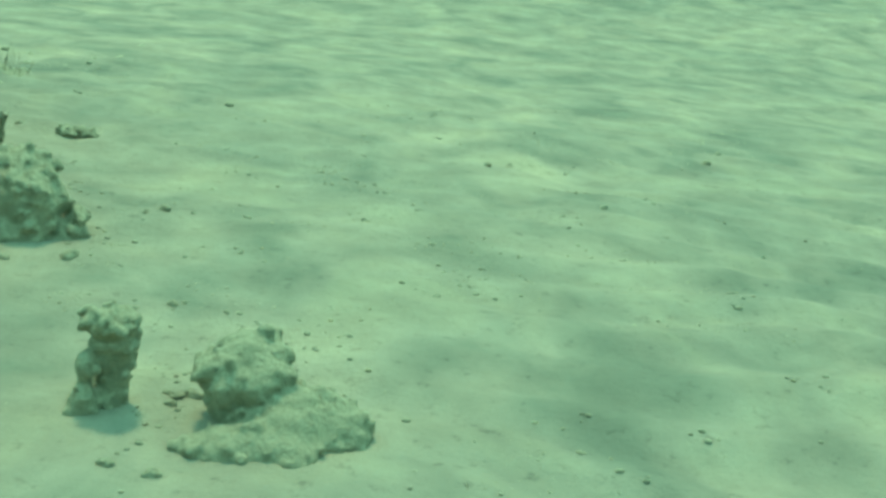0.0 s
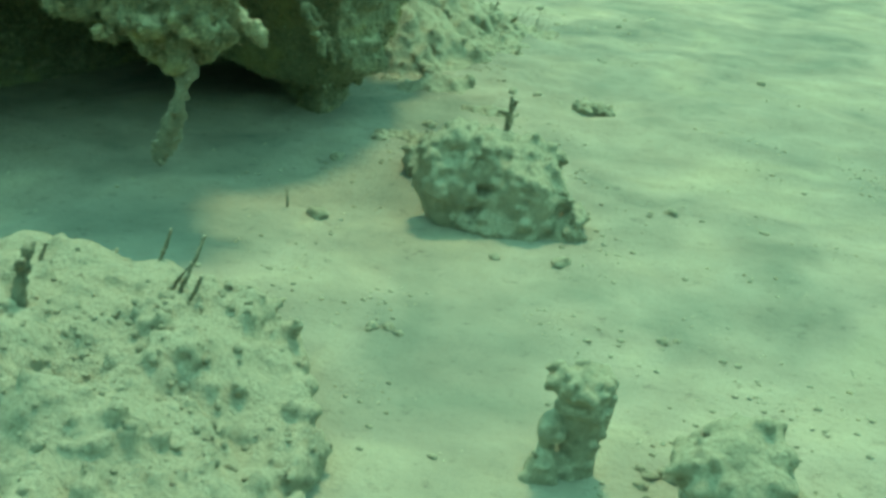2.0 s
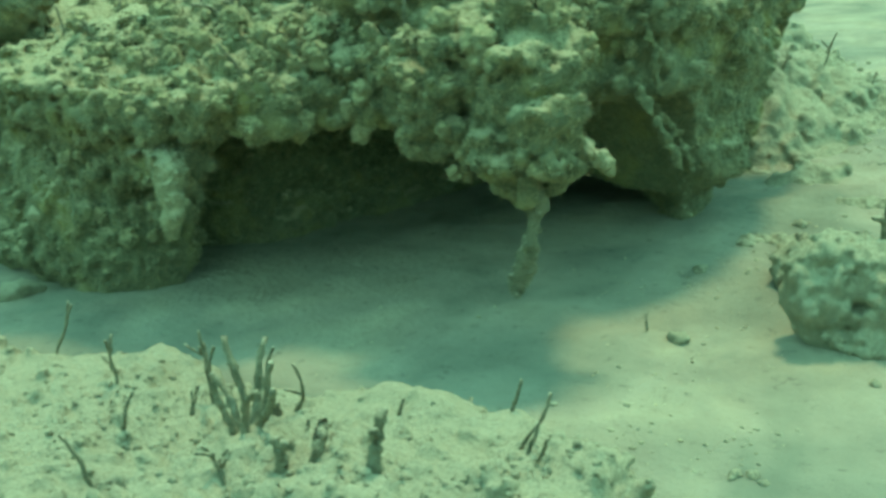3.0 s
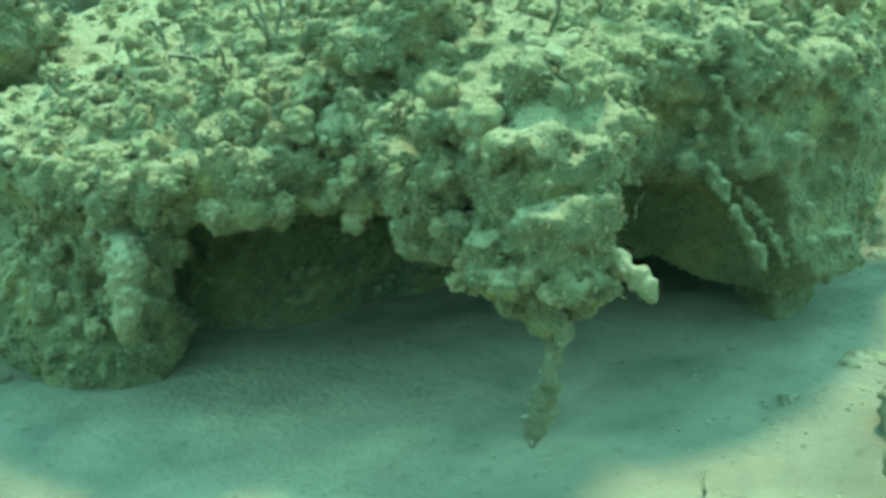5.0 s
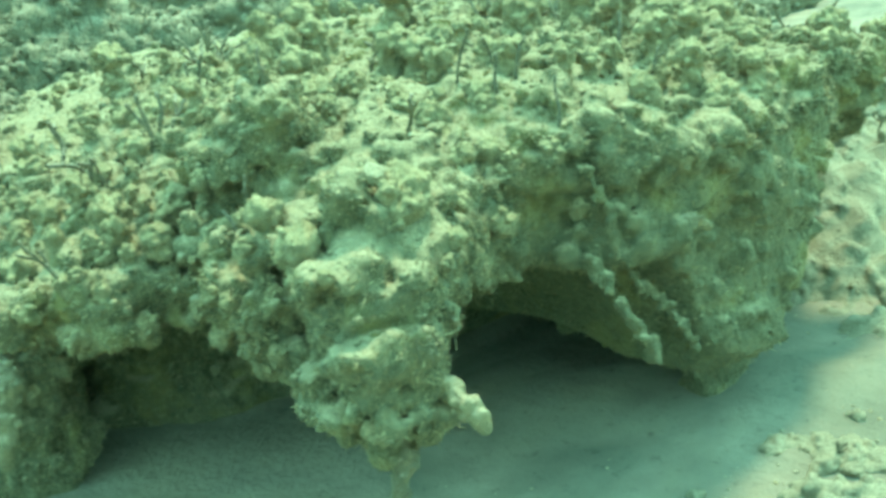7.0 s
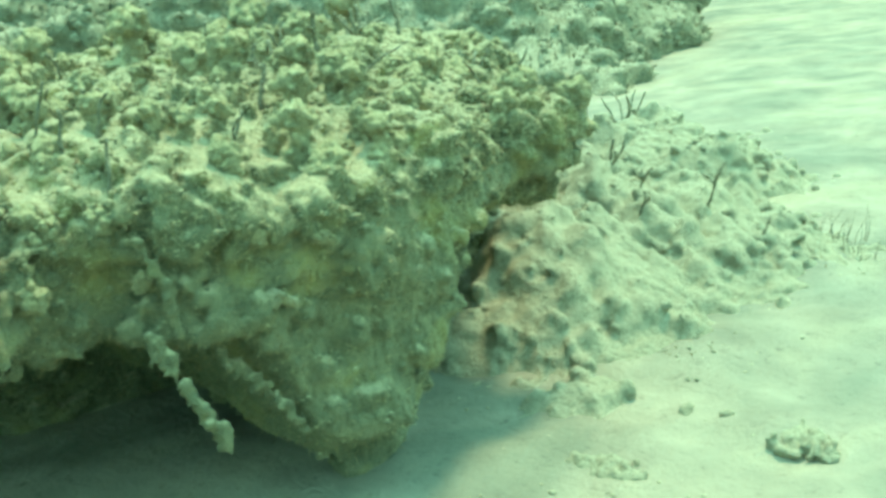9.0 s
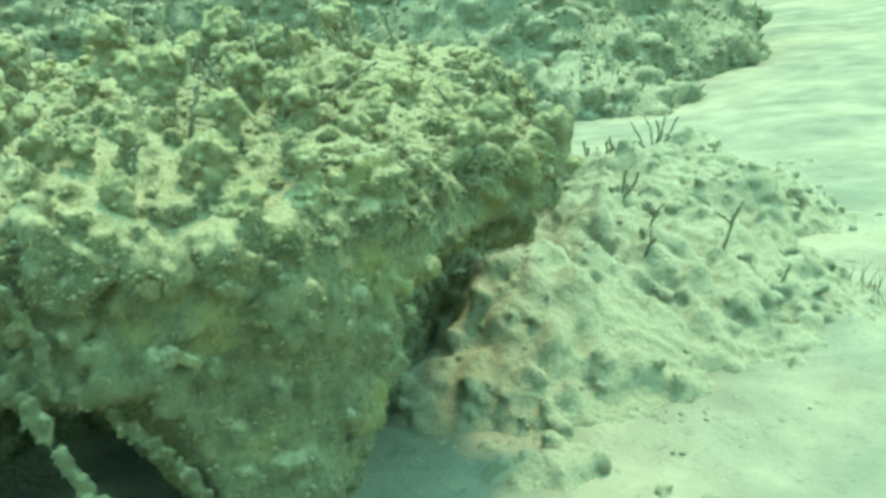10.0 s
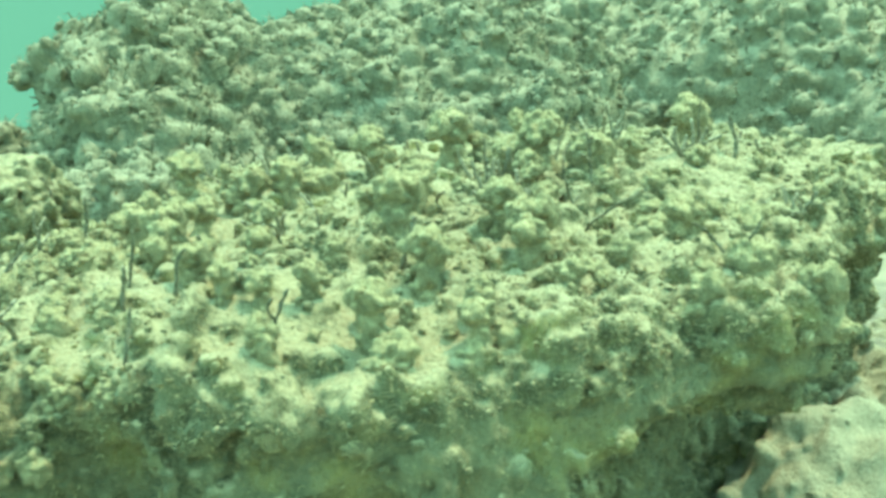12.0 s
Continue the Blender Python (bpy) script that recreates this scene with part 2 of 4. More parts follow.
                q = np.tile(np.array(a, np.float32), (len(u), 1))
                q[:, axis] += u
                total += q * cut[:, None]
                hits += cut
    verts = (np.stack(act, -1) + total / hits[:, None]) * step + np.array(lo, np.float32)
    quads = []
    for axis in range(3):
        o = [k for k in range(3) if k != axis]
        s0, s1 = [slice(1, -1)] * 3, [slice(1, -1)] * 3
        s0[axis], s1[axis] = slice(0, -1), slice(1, None)
        a, b = neg[tuple(s0)], neg[tuple(s1)]
        for flip, where in ((False, a & ~b), (True, ~a & b)):
            e = np.stack(np.nonzero(where), -1)
            e[:, o] += 1
            ring = []
            for du, dv in ((0, 0), (-1, 0), (-1, -1), (0, -1)):
                c = e.copy()
                c[:, o[0]] += du
                c[:, o[1]] += dv
                ring.append(ident[c[:, 0], c[:, 1], c[:, 2]])
            ring = np.stack(ring, -1)
            if flip != (axis == 1):
                ring = ring[:, ::-1]
            quads.append(ring)
    quads = np.concatenate(quads)
    quads = quads[(quads >= 0).all(1)]
    me = bpy.data.meshes.new(name)
    me.from_pydata(verts.tolist(), [], quads.tolist())
    me.polygons.foreach_set("use_smooth", [True] * len(me.polygons))
    me.update()
    return me


def link(name, me, material, parent=None, label=""):
    me.materials.clear()
    me.materials.append(material)
    ob = new(name, me)
    ob.parent = parent
    return tagged(ob, label) if label else ob


def part(name, bm, material, parent, label=""):
    me = bpy.data.meshes.new(name)
    bm.to_mesh(me)
    bm.free()
    for f in me.polygons:
        f.use_smooth = True
    return link(name, me, material, parent, label)


def empty(name, place, label, category, group=""):
    ob = new(name)
    ob.location = place
    return tagged(ob, label, category, group)


# ---------------------------------------------------------------- sand floor
def sand_height(x, y):
    p = np.stack([x, y, 0 * x], -1).astype(np.float32)
    z = 0.020 * NOISE(p, 1.3) + 0.012 * NOISE_B(p, 3.3)
    bend = 0.35 * NOISE(p, 0.9)
    strength = smooth(0.6, 1.8, x) * (0.55 + 0.45 * NOISE_B(p, 0.8)) * (0.35 + 0.65 * smooth(6.2, 4.6, y))
    z = z + 0.019 * strength * np.sin((0.45 * x + 1.0 * y + bend) * 2 * math.pi / 0.24)
    z = z + 0.005 * NOISE(p + 3.1, 11.0) + 0.004 * NOISE_B(p + 1.7, 6.5)
    bumps = smooth(0.8, 0.0, x) * smooth(4.6, 5.2, y) * smooth(8.0, 6.8, y)
    z = z + bumps * (0.022 * np.clip(NOISE_B(p, 6.0), 0, 1) + 0.010 * NOISE(p + 5.5, 14.0))
    away = np.hypot(x - 0.3, y - 4.0)
    bank = 1.3 * smooth(8.5, 22, y + 0.35 * x) * smooth(-3.0, 1.0, x)
    return z * smooth(5.5, 2.6, away) + bank


def make_ground():
    def axis(lo, hi, step, far):
        inner = np.arange(lo, hi + step / 2, step)
        out = [hi + step * 1.35 ** k for k in range(1, 60) if step * 1.35 ** k < far] + [far]
        back = [lo - (v - hi) for v in out][::-1]
        return np.concatenate([back, inner, out])
    xs, ys = axis(-2.2, 4.0, 0.03, 900.0), axis(1.8, 8.6, 0.03, 900.0)
    X, Y = np.meshgrid(xs, ys, indexing="ij")
    Z = sand_height(X, Y)
    nx, ny = X.shape
    idx = np.arange(nx * ny).reshape(nx, ny)
    quads = np.stack([idx[:-1, :-1], idx[1:, :-1], idx[1:, 1:], idx[:-1, 1:]], -1).reshape(-1, 4)
    me = bpy.data.meshes.new("ground")
    me.from_pydata(np.stack([X, Y, Z], -1).reshape(-1, 3).tolist(), [], quads.tolist())
    me.polygons.foreach_set("use_smooth", [True] * len(me.polygons))
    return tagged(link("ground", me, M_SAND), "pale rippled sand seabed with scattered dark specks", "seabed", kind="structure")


ground = make_ground()



def make_backdrop():
    """Glowing ring wall where the view ends, its emission for hazy open water."""
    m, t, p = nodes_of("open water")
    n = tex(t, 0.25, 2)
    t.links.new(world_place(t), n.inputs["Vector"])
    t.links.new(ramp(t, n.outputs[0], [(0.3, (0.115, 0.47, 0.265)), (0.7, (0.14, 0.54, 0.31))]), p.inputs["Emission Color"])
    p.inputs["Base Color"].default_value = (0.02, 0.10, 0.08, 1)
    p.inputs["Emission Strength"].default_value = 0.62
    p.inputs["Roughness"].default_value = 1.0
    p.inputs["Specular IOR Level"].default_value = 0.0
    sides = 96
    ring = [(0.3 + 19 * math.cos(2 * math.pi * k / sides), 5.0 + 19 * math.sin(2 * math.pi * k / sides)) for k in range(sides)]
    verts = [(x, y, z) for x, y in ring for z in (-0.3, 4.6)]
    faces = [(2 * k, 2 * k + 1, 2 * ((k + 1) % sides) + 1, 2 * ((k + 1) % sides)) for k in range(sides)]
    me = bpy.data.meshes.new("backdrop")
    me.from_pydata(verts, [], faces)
    return tagged(link("backdrop", me, m), "glowing green backdrop wall for open water in the distance", "water", kind="structure")


make_backdrop()

# ---------------------------------------------------------------- the reef ledge with its overhang and hollows
TOP_LINE = [(-3.35, 4.9), (-3.25, 4.2), (-2.8, 3.72), (-2.2, 3.52), (-1.72, 3.44), (-1.42, 3.48), (-1.22, 3.55), (-1.06, 3.61), (-1.04, 3.70),
            (-1.05, 3.76), (-0.99, 3.79), (-0.92, 3.79), (-0.86, 3.80), (-0.80, 3.83), (-0.66, 3.83), (-0.54, 3.85),
            (-0.50, 3.92), (-0.59, 4.01), (-0.66, 4.12), (-0.65, 4.26), (-0.57, 4.36), (-0.53, 4.50),
            (-0.55, 4.72), (-0.58, 4.90), (-0.64, 5.05), (-0.69, 5.20), (-0.66, 5.34), (-0.69, 5.42), (-0.82, 5.38), (-0.97, 5.43), (-1.12, 5.58), (-1.32, 5.75), (-1.5, 5.95), (-2.0, 6.2), (-2.8, 6.25), (-3.2, 5.7)]
FOOT_LINE = [(-3.35, 4.9), (-3.2, 4.3), (-2.8, 3.9), (-2.2, 3.80), (-1.75, 3.84), (-1.56, 4.0), (-1.50, 4.40), (-1.40, 4.85), (-1.2, 5.10), (-1.0, 5.02),
             (-0.84, 4.84), (-0.77, 4.72), (-0.69, 4.69), (-0.69, 4.80), (-0.80, 4.94), (-0.98, 5.12), (-1.14, 5.46), (-1.5, 5.92), (-2.1, 6.1), (-2.8, 6.1), (-3.2, 5.6)]


def ledge_top(X, Y, up):
    """Height of the ledge: higher inland, lower towards its end by the hollow."""
    top = 0.615 + 0.08 * smooth(0, 0.45, np.clip(-up, 0, 1)) + 0.07 * np.exp(-((X + 0.80) ** 2 + (Y - 4.28) ** 2) / 0.32 ** 2)
    top = top - 0.105 * np.exp(-((X + 1.35) ** 2 + (Y - 3.5) ** 2) / 0.42 ** 2)
    top = top - 0.12 * smooth(-1.5, -2.3, X) * smooth(4.6, 3.8, Y)
    return top


def ledge_silt(X, Y, Z):
    """Silt that has settled level in the dips of the ledge."""
    up = outline(X, Y, TOP_LINE)
    flat = np.stack([X + 0 * Y, Y + 0 * X, 0 * X + 0 * Y], -1)
    return np.maximum(np.maximum(Z - ledge_top(X, Y, up) + 0.016 * smooth(4.25, 3.95, Y) - 0.002 - 0.030 * NOISE_B(flat, 4.0), up + 0.05), 0.42 - Z)


# lips and knobs that stand out of the drooping front of the ledge
def front_shelves():
    """Centres and half sizes, scattered over the drooping lobe."""
    rng = np.random.RandomState(41)
    out = [((-0.72, 3.77, 0.54), (0.036, 0.034, 0.020)), ((-0.70, 3.75, 0.46), (0.026, 0.024, 0.026)), ((-0.56, 3.80, 0.52), (0.040, 0.034, 0.018)), ((-0.47, 3.85, 0.50), (0.035, 0.035, 0.024)),
           ((-0.46, 3.87, 0.57), (0.04, 0.04, 0.025)), ((-0.81, 3.79, 0.43), (0.035, 0.035, 0.035)), ((-0.84, 3.80, 0.56), (0.04, 0.04, 0.025)), ((-1.22, 3.54, 0.50), (0.05, 0.045, 0.025)), ((-1.40, 3.50, 0.44), (0.05, 0.04, 0.025))]
    for k in range(110):
        x, z = rng.uniform(-0.88, -0.46), rng.uniform(0.37, 0.62)
        y = 3.83 - 0.07 * math.sqrt(max(0.0, 1 - ((x + 0.67) / 0.22) ** 2)) + rng.uniform(-0.015, 0.03)
        r = rng.uniform(0.009, 0.026)
        out.append(((x, y, z), (r, r * rng.uniform(0.8, 1.3), r * rng.uniform(0.5, 1.0))))
    return out


SHELVES = front_shelves()


def reef_field(X, Y, Z):
    up, low = outline(X, Y, TOP_LINE), outline(X, Y, FOOT_LINE)
    turn = 0.46 + 0.13 * np.exp(-((X + 0.98) ** 2 + (Y - 3.80) ** 2) / 0.13 ** 2) + 0.065 * np.exp(-((X + 1.12) ** 2 + (Y - 3.65) ** 2) / 0.27 ** 2) - 0.04 * smooth(-1.0, -0.8, X) - 0.06 * smooth(4.15, 4.4, Y) - 0.26 * smooth(4.48, 4.62, Y) + 0.33 * smooth(4.76, 5.05, Y)
    s = smooth(turn - 0.045, turn + 0.06, Z)
    side = low * (1 - s) + up * s
    top = ledge_top(X, Y, up)
    d = -join(-side, -(Z - top), 0.05)
    d = join(d, ellipsoid(X, Y, Z, (-0.60, 3.86, 0.48), (0.14, 0.10, 0.16)), 0.04)
    d = join(d, ellipsoid(X, Y, Z, (-0.78, 3.84, 0.49), (0.09, 0.08, 0.13)), 0.04)
    d = join(d, ellipsoid(X, Y, Z, (-0.62, 3.85, 0.37), (0.10, 0.06, 0.07)), 0.03)
    d = join(d, capsule(X, Y, Z, (-0.84, 3.83, 0.46), (-0.83, 3.83, 0.38), 0.045, 0.03), 0.05)
    d = join(d, capsule(X, Y, Z, (-0.72, 3.80, 0.44), (-0.71, 3.82, 0.36), 0.045, 0.03), 0.04)
    d = join(d, ellipsoid(X, Y, Z, (-1.00, 3.95, 0.66), (0.13, 0.10, 0.13)), 0.03)
    for c, r in SHELVES:
        x, y, z = (slice(max(0, int(np.searchsorted(a.ravel(), c[k] - 3 * r[k] - 0.03))), int(np.searchsorted(a.ravel(), c[k] + 3 * r[k] + 0.03))) for k, a in enumerate((X, Y, Z)))
        d[x, y, z] = join(d[x, y, z], ellipsoid(X[x], Y[:, y], Z[:, :, z], c, r), 0.012)
    d = join(d, ellipsoid(X, Y, Z, (-1.47, 3.62, 0.35), (0.19, 0.12, 0.12)), 0.06)
    d = join(d, ellipsoid(X, Y, Z, (-1.38, 3.58, 0.28), (0.08, 0.08, 0.10)), 0.05)
    d = join(d, ellipsoid(X, Y, Z, (-1.70, 3.66, 0.12), (0.19, 0.13, 0.28)), 0.08)
    d = join(d, ellipsoid(X, Y, Z, (-1.95, 3.62, 0.18), (0.26, 0.15, 0.26)), 0.08)
    d = join(d, ellipsoid(X, Y, Z, (-2.62, 3.86, 0.66), (0.28, 0.17, 0.20)), 0.05)
    d = carve(d, ellipsoid(X, Y, Z, (-2.45, 4.12, 0.60), (0.20, 0.12, 0.20)), 0.04)
    return d


def seen_side(c, m):
    """More growth on lit tops and rims, little in the hollows."""
    x, y, z = c.T
    near = smooth(-3.2, -1.2, x)
    rim = 0.36 + 0.12 * smooth(4.1, 4.3, y)
    w = np.where(m[:, 2] > 0.4, 0.16 + 0.70 * smooth(-0.2, 0.35, NOISE_B(c, 3.0)), np.where(z > rim, 1.5, 0.7))
    w = np.where((m[:, 2] < 0.4) & (x > -1.05) & (y > 4.05) & (z < 0.55), 0.22, w)
    w = np.where(m[:, 2] < -0.35, 0.3, w)
    return w * (0.15 + near) * (z > 0.02)


def upper_side(c, m):
    return (m[:, 2] > -0.2) * 1.0


reef_mesh = solid("reef_ledge", (-3.6, 3.1, -0.08), (-0.3, 6.6, 1.0), 0.010, reef_field,
                  rough=((0.45, 0.05), (0.17, 0.035), (0.075, 0.014)), knob=((0.11, 0.016),), lumps=(17000, 0.006, 0.024, seen_side, 0.007, 0.011), fill=ledge_silt)
reef = tagged(link("reef_ledge", reef_mesh, M_REEF), "overhanging coral reef ledge overgrown with algae and dusted with silt", "reef")


def mound_field(X, Y, Z):
    d = ellipsoid(X, Y, Z, (-4.5, 4.05, 0.1), (0.95, 0.55, 1.12))
    d = join(d, ellipsoid(X, Y, Z, (-5.2, 4.3, 0.1), (0.9, 0.7, 1.2)), 0.2)
    d = join(d, ellipsoid(X, Y, Z, (-5.4, 5.5, 0.0), (1.4, 1.3, 1.30)), 0.2)
    d = join(d, ellipsoid(X, Y, Z, (-5.4, 3.1, 0.1), (1.2, 0.6, 0.8)), 0.2)
    return join(d, ellipsoid(X, Y, Z, (-3.5, 4.0, 0.1), (0.7, 0.5, 0.55)), 0.15)


mound = tagged(link("reef_mound", solid("reef_mound", (-7.4, 1.6, -0.1), (-2.7, 6.9, 1.6), 0.022, mound_field,
               rough=((0.6, 0.12), (0.25, 0.06)), knob=((0.16, 0.03),), lumps=(4200, 0.02, 0.075, upper_side, 0.010, 0.014)), M_FAR),
               "tall rounded reef mound thick with algae, behind the ledge", "reef")


def far_field(X, Y, Z):
    d = ellipsoid(X, Y, Z, (-5.3, 9.0, 0.0), (1.45, 1.0, 1.05))
    d = join(d, ellipsoid(X, Y, Z, (-4.8, 10.1, 0.0), (0.85, 0.8, 0.6)), 0.2)
    d = join(d, ellipsoid(X, Y, Z, (-7.0, 8.2, 0.0), (1.9, 1.2, 1.15)), 0.2)
    d = join(d, ellipsoid(X, Y, Z, (-6.8, 10.6, 0.0), (2.0, 1.3, 1.35)), 0.3)
    d = join(d, ellipsoid(X, Y, Z, (-8.6, 8.3, 0.0), (1.5, 2.2, 1.6)), 0.3)
    return join(d, ellipsoid(X, Y, Z, (-3.7, 8.5, -0.05), (0.50, 0.40, 0.22)), 0.1)


far_reef = tagged(link("far_reef", solid("far_reef", (-10.4, 5.5, -0.1), (-2.0, 12.2, 1.9), 0.034, far_field,
                  rough=((0.7, 0.14), (0.3, 0.06)), knob=((0.18, 0.03),), lumps=(4200, 0.025, 0.085, upper_side, 0.012, 0.014)), M_FAR),
                  "second low coral reef across a sandy channel", "reef")


APRON = [((-0.98, 5.58, -0.02), (0.50, 0.48, 0.28)), ((-0.56, 5.22, 0.0), (0.15, 0.17, 0.10)), 
         ((-1.25, 6.10, -0.02), (0.72, 0.70, 0.25)), ((-1.65, 6.75, -0.02), (0.70, 0.65, 0.24)), ((-0.82, 6.05, -0.03), (0.36, 0.60, 0.15)), ((-2.1, 7.2, -0.03), (0.6, 0.5, 0.16))]


def apron_height(X, Y):
    """A low rubbly slope that runs out into the sand."""
    flat = np.stack([X + 0 * Y, Y + 0 * X, 0 * X + 0 * Y], -1)
    h = -0.06 + 0 * X + 0 * Y
    for c, r in APRON:
        far = np.sqrt(((X - c[0]) / r[0]) ** 2 + ((Y - c[1]) / r[1]) ** 2)
        h = -join(-h, -(-0.06 + (r[2] + c[2] + 0.06) * smooth(1.25, 0.05, far)), 0.04)
    lies = smooth(-0.03, 0.10, h)
    return h + lies * (0.040 * NOISE(flat, 4.0) + 0.085 * (np.abs(NOISE_B(flat, 6.0)) - 0.3) + 0.055 * (np.abs(NOISE(flat + 2.2, 13.0)) - 0.3))


def apron_field(X, Y, Z):
    return 0.8 * (Z - apron_height(X, Y))


apron = tagged(link("rubble_apron", solid("rubble_apron", (-2.9, 4.9, -0.06), (-0.25, 7.9, 0.52), 0.010, apron_field,
               rough=((0.14, 0.020), (0.055, 0.016), (0.026, 0.008)), knob=(), lumps=(3000, 0.005, 0.022, lambda c, m: 0.10 + smooth(-0.3, 0.4, NOISE_B(c, 5.0)), 0.008, 0.010)), M_ROCK),
               "low silt-covered coral rubble apron at the foot of the ledge", "rubble mound")


SLAB_LINE = [(-1.9, 3.0), (-1.27, 3.14), (-1.0, 3.22), (-0.75, 3.29), (-0.54, 3.37), (-0.3, 3.40), (-0.07, 3.385), (0.02, 3.36), (0.07, 3.22), (0.16, 3.1),
             (0.19, 2.95), (0.14, 2.72), (0.0, 2.45), (-0.5, 2.3), (-1.2, 2.4), (-1.8, 2.65)]


def slab_field(X, Y, Z):
    side = outline(X, Y, SLAB_LINE)
    top = 0.098 + 0.03 * smooth(0.0, 0.5, -side) - 0.03 * smooth(-0.1, 0.15, X)
    flat = np.stack([X + 0 * Y, Y + 0 * X, 0 * X + 0 * Y], -1)
    broken = smooth(3.14, 2.95, Y - 0.12 * smooth(-0.25, 0.05, X)) * smooth(-0.45, -0.25, X)
    top = top + broken * (0.030 * NOISE_B(flat, 9.0) + 0.075 * np.minimum(0.0, NOISE(flat + 4.4, 6.5) + 0.12))
    return -join(-side, -(Z - top), 0.07)


def slab_growth(c, m):
    """Crumbs and knobs thicken towards the near side and the end of the slab."""
    return (m[:, 2] > 0.0) * (0.08 + smooth(3.30, 3.0, c[:, 1] - 0.35 * smooth(-0.3, 0.1, c[:, 0])) * smooth(-0.6, 0.3, NOISE_B(c, 4.0)))


slab = tagged(link("rock_slab", solid("rock_slab", (-2.05, 2.15, -0.06), (0.40, 3.55, 0.26), 0.008, slab_field,
              rough=((0.35, 0.028), (0.13, 0.022), (0.055, 0.011), (0.026, 0.006)), knob=(), lumps=(5200, 0.004, 0.014, slab_growth, 0.005, 0.006)), M_SLAB),
              "broad pale rock slab under silt with sea whips growing on it", "rock")


# ---------------------------------------------------------------- loose coral rocks on the sand
def column_field(X, Y, Z):
    d = capsule(X, Y, Z, (0.462, 3.27, 0.0), (0.466, 3.26, 0.115), 0.029, 0.027)
    d = join(d, ellipsoid(X, Y, Z, (0.460, 3.255, 0.133), (0.042, 0.040, 0.023)), 0.008)
    d = join(d, ellipsoid(X, Y, Z, (0.426, 3.232, 0.012), (0.022, 0.026, 0.032)), 0.008)
    return join(d, ellipsoid(X, Y, Z, (0.430, 3.238, 0.060), (0.020, 0.022, 0.026)), 0.008)


column = tagged(link("coral_column", solid("coral_column", (0.37, 3.15, -0.03), (0.55, 3.36, 0.20), 0.004, column_field,
                rough=((0.06, 0.007),), knob=(), lumps=(190, 0.004, 0.010, lambda c, m: (m[:, 2] > -0.3) * (0.2 + (c[:, 2] > 0.09)), 0.004, 0.003)), M_ROCK),
                "stubby upright coral column with a knobby head on sand", "coral")


def block_field(X, Y, Z):
    d = ellipsoid(X, Y, Z, (0.660, 3.23, 0.078), (0.084, 0.070, 0.048))
    d = join(d, ellipsoid(X, Y, Z, (0.680, 3.26, 0.105), (0.058, 0.048, 0.034)), 0.015)
    d = join(d, ellipsoid(X, Y, Z, (0.675, 3.245, 0.02), (0.062, 0.060, 0.055)), 0.02)
    d = join(d, ellipsoid(X, Y, Z, (0.755, 3.20, 0.0), (0.105, 0.075, 0.068)), 0.01)
    d = join(d, ellipsoid(X, Y, Z, (0.70, 3.13, -0.01), (0.10, 0.05, 0.042)), 0.008)
    return join(d, ellipsoid(X, Y, Z, (0.625, 3.12, -0.012), (0.045, 0.035, 0.032)), 0.015)


block = tagged(link("coral_rock", solid("coral_rock", (0.48, 2.96, -0.04), (1.0, 3.42, 0.2), 0.006, block_field,
               rough=((0.10, 0.014), (0.035, 0.008)), knob=(), lumps=(220, 0.004, 0.010, upper_side, 0.006, 0.006)), M_ROCK),
               "humped pale coral rock half sunk in sand", "rock")


def cluster_field(X, Y, Z):
    d = ellipsoid(X, Y, Z, (-0.085, 4.13, 0.05), (0.066, 0.070, 0.105))
    d = join(d, ellipsoid(X, Y, Z, (-0.03, 4.20, 0.12), (0.085, 0.07, 0.065)), 0.015)
    d = join(d, ellipsoid(X, Y, Z, (0.055, 4.25, 0.115), (0.07, 0.07, 0.065)), 0.015)
    d = join(d, ellipsoid(X, Y, Z, (0.095, 4.16, 0.055), (0.062, 0.065, 0.085)), 0.012)
    d = join(d, ellipsoid(X, Y, Z, (0.02, 4.20, 0.0), (0.16, 0.11, 0.06)), 0.02)
    d = join(d, ellipsoid(X, Y, Z, (0.17, 4.17, 0.0), (0.06, 0.04, 0.035)), 0.012)
    d = join(d, ellipsoid(X, Y, Z, (-0.20, 4.42, 0.02), (0.10, 0.06, 0.05)), 0.02)
    return join(d, ellipsoid(X, Y, Z, (-0.10, 4.36, 0.06), (0.08, 0.07, 0.08)), 0.02)


cluster = tagged(link("coral_rock", solid("coral_rock", (-0.34, 3.96, -0.04), (0.30, 4.52, 0.28), 0.006, cluster_field,
                 rough=((0.09, 0.020), (0.045, 0.012), (0.022, 0.005)), knob=(), lumps=(900, 0.004, 0.012, upper_side, 0.005, 0.007)), M_ROCK),
                 "craggy coral rock with a small dark sprig on top", "rock")



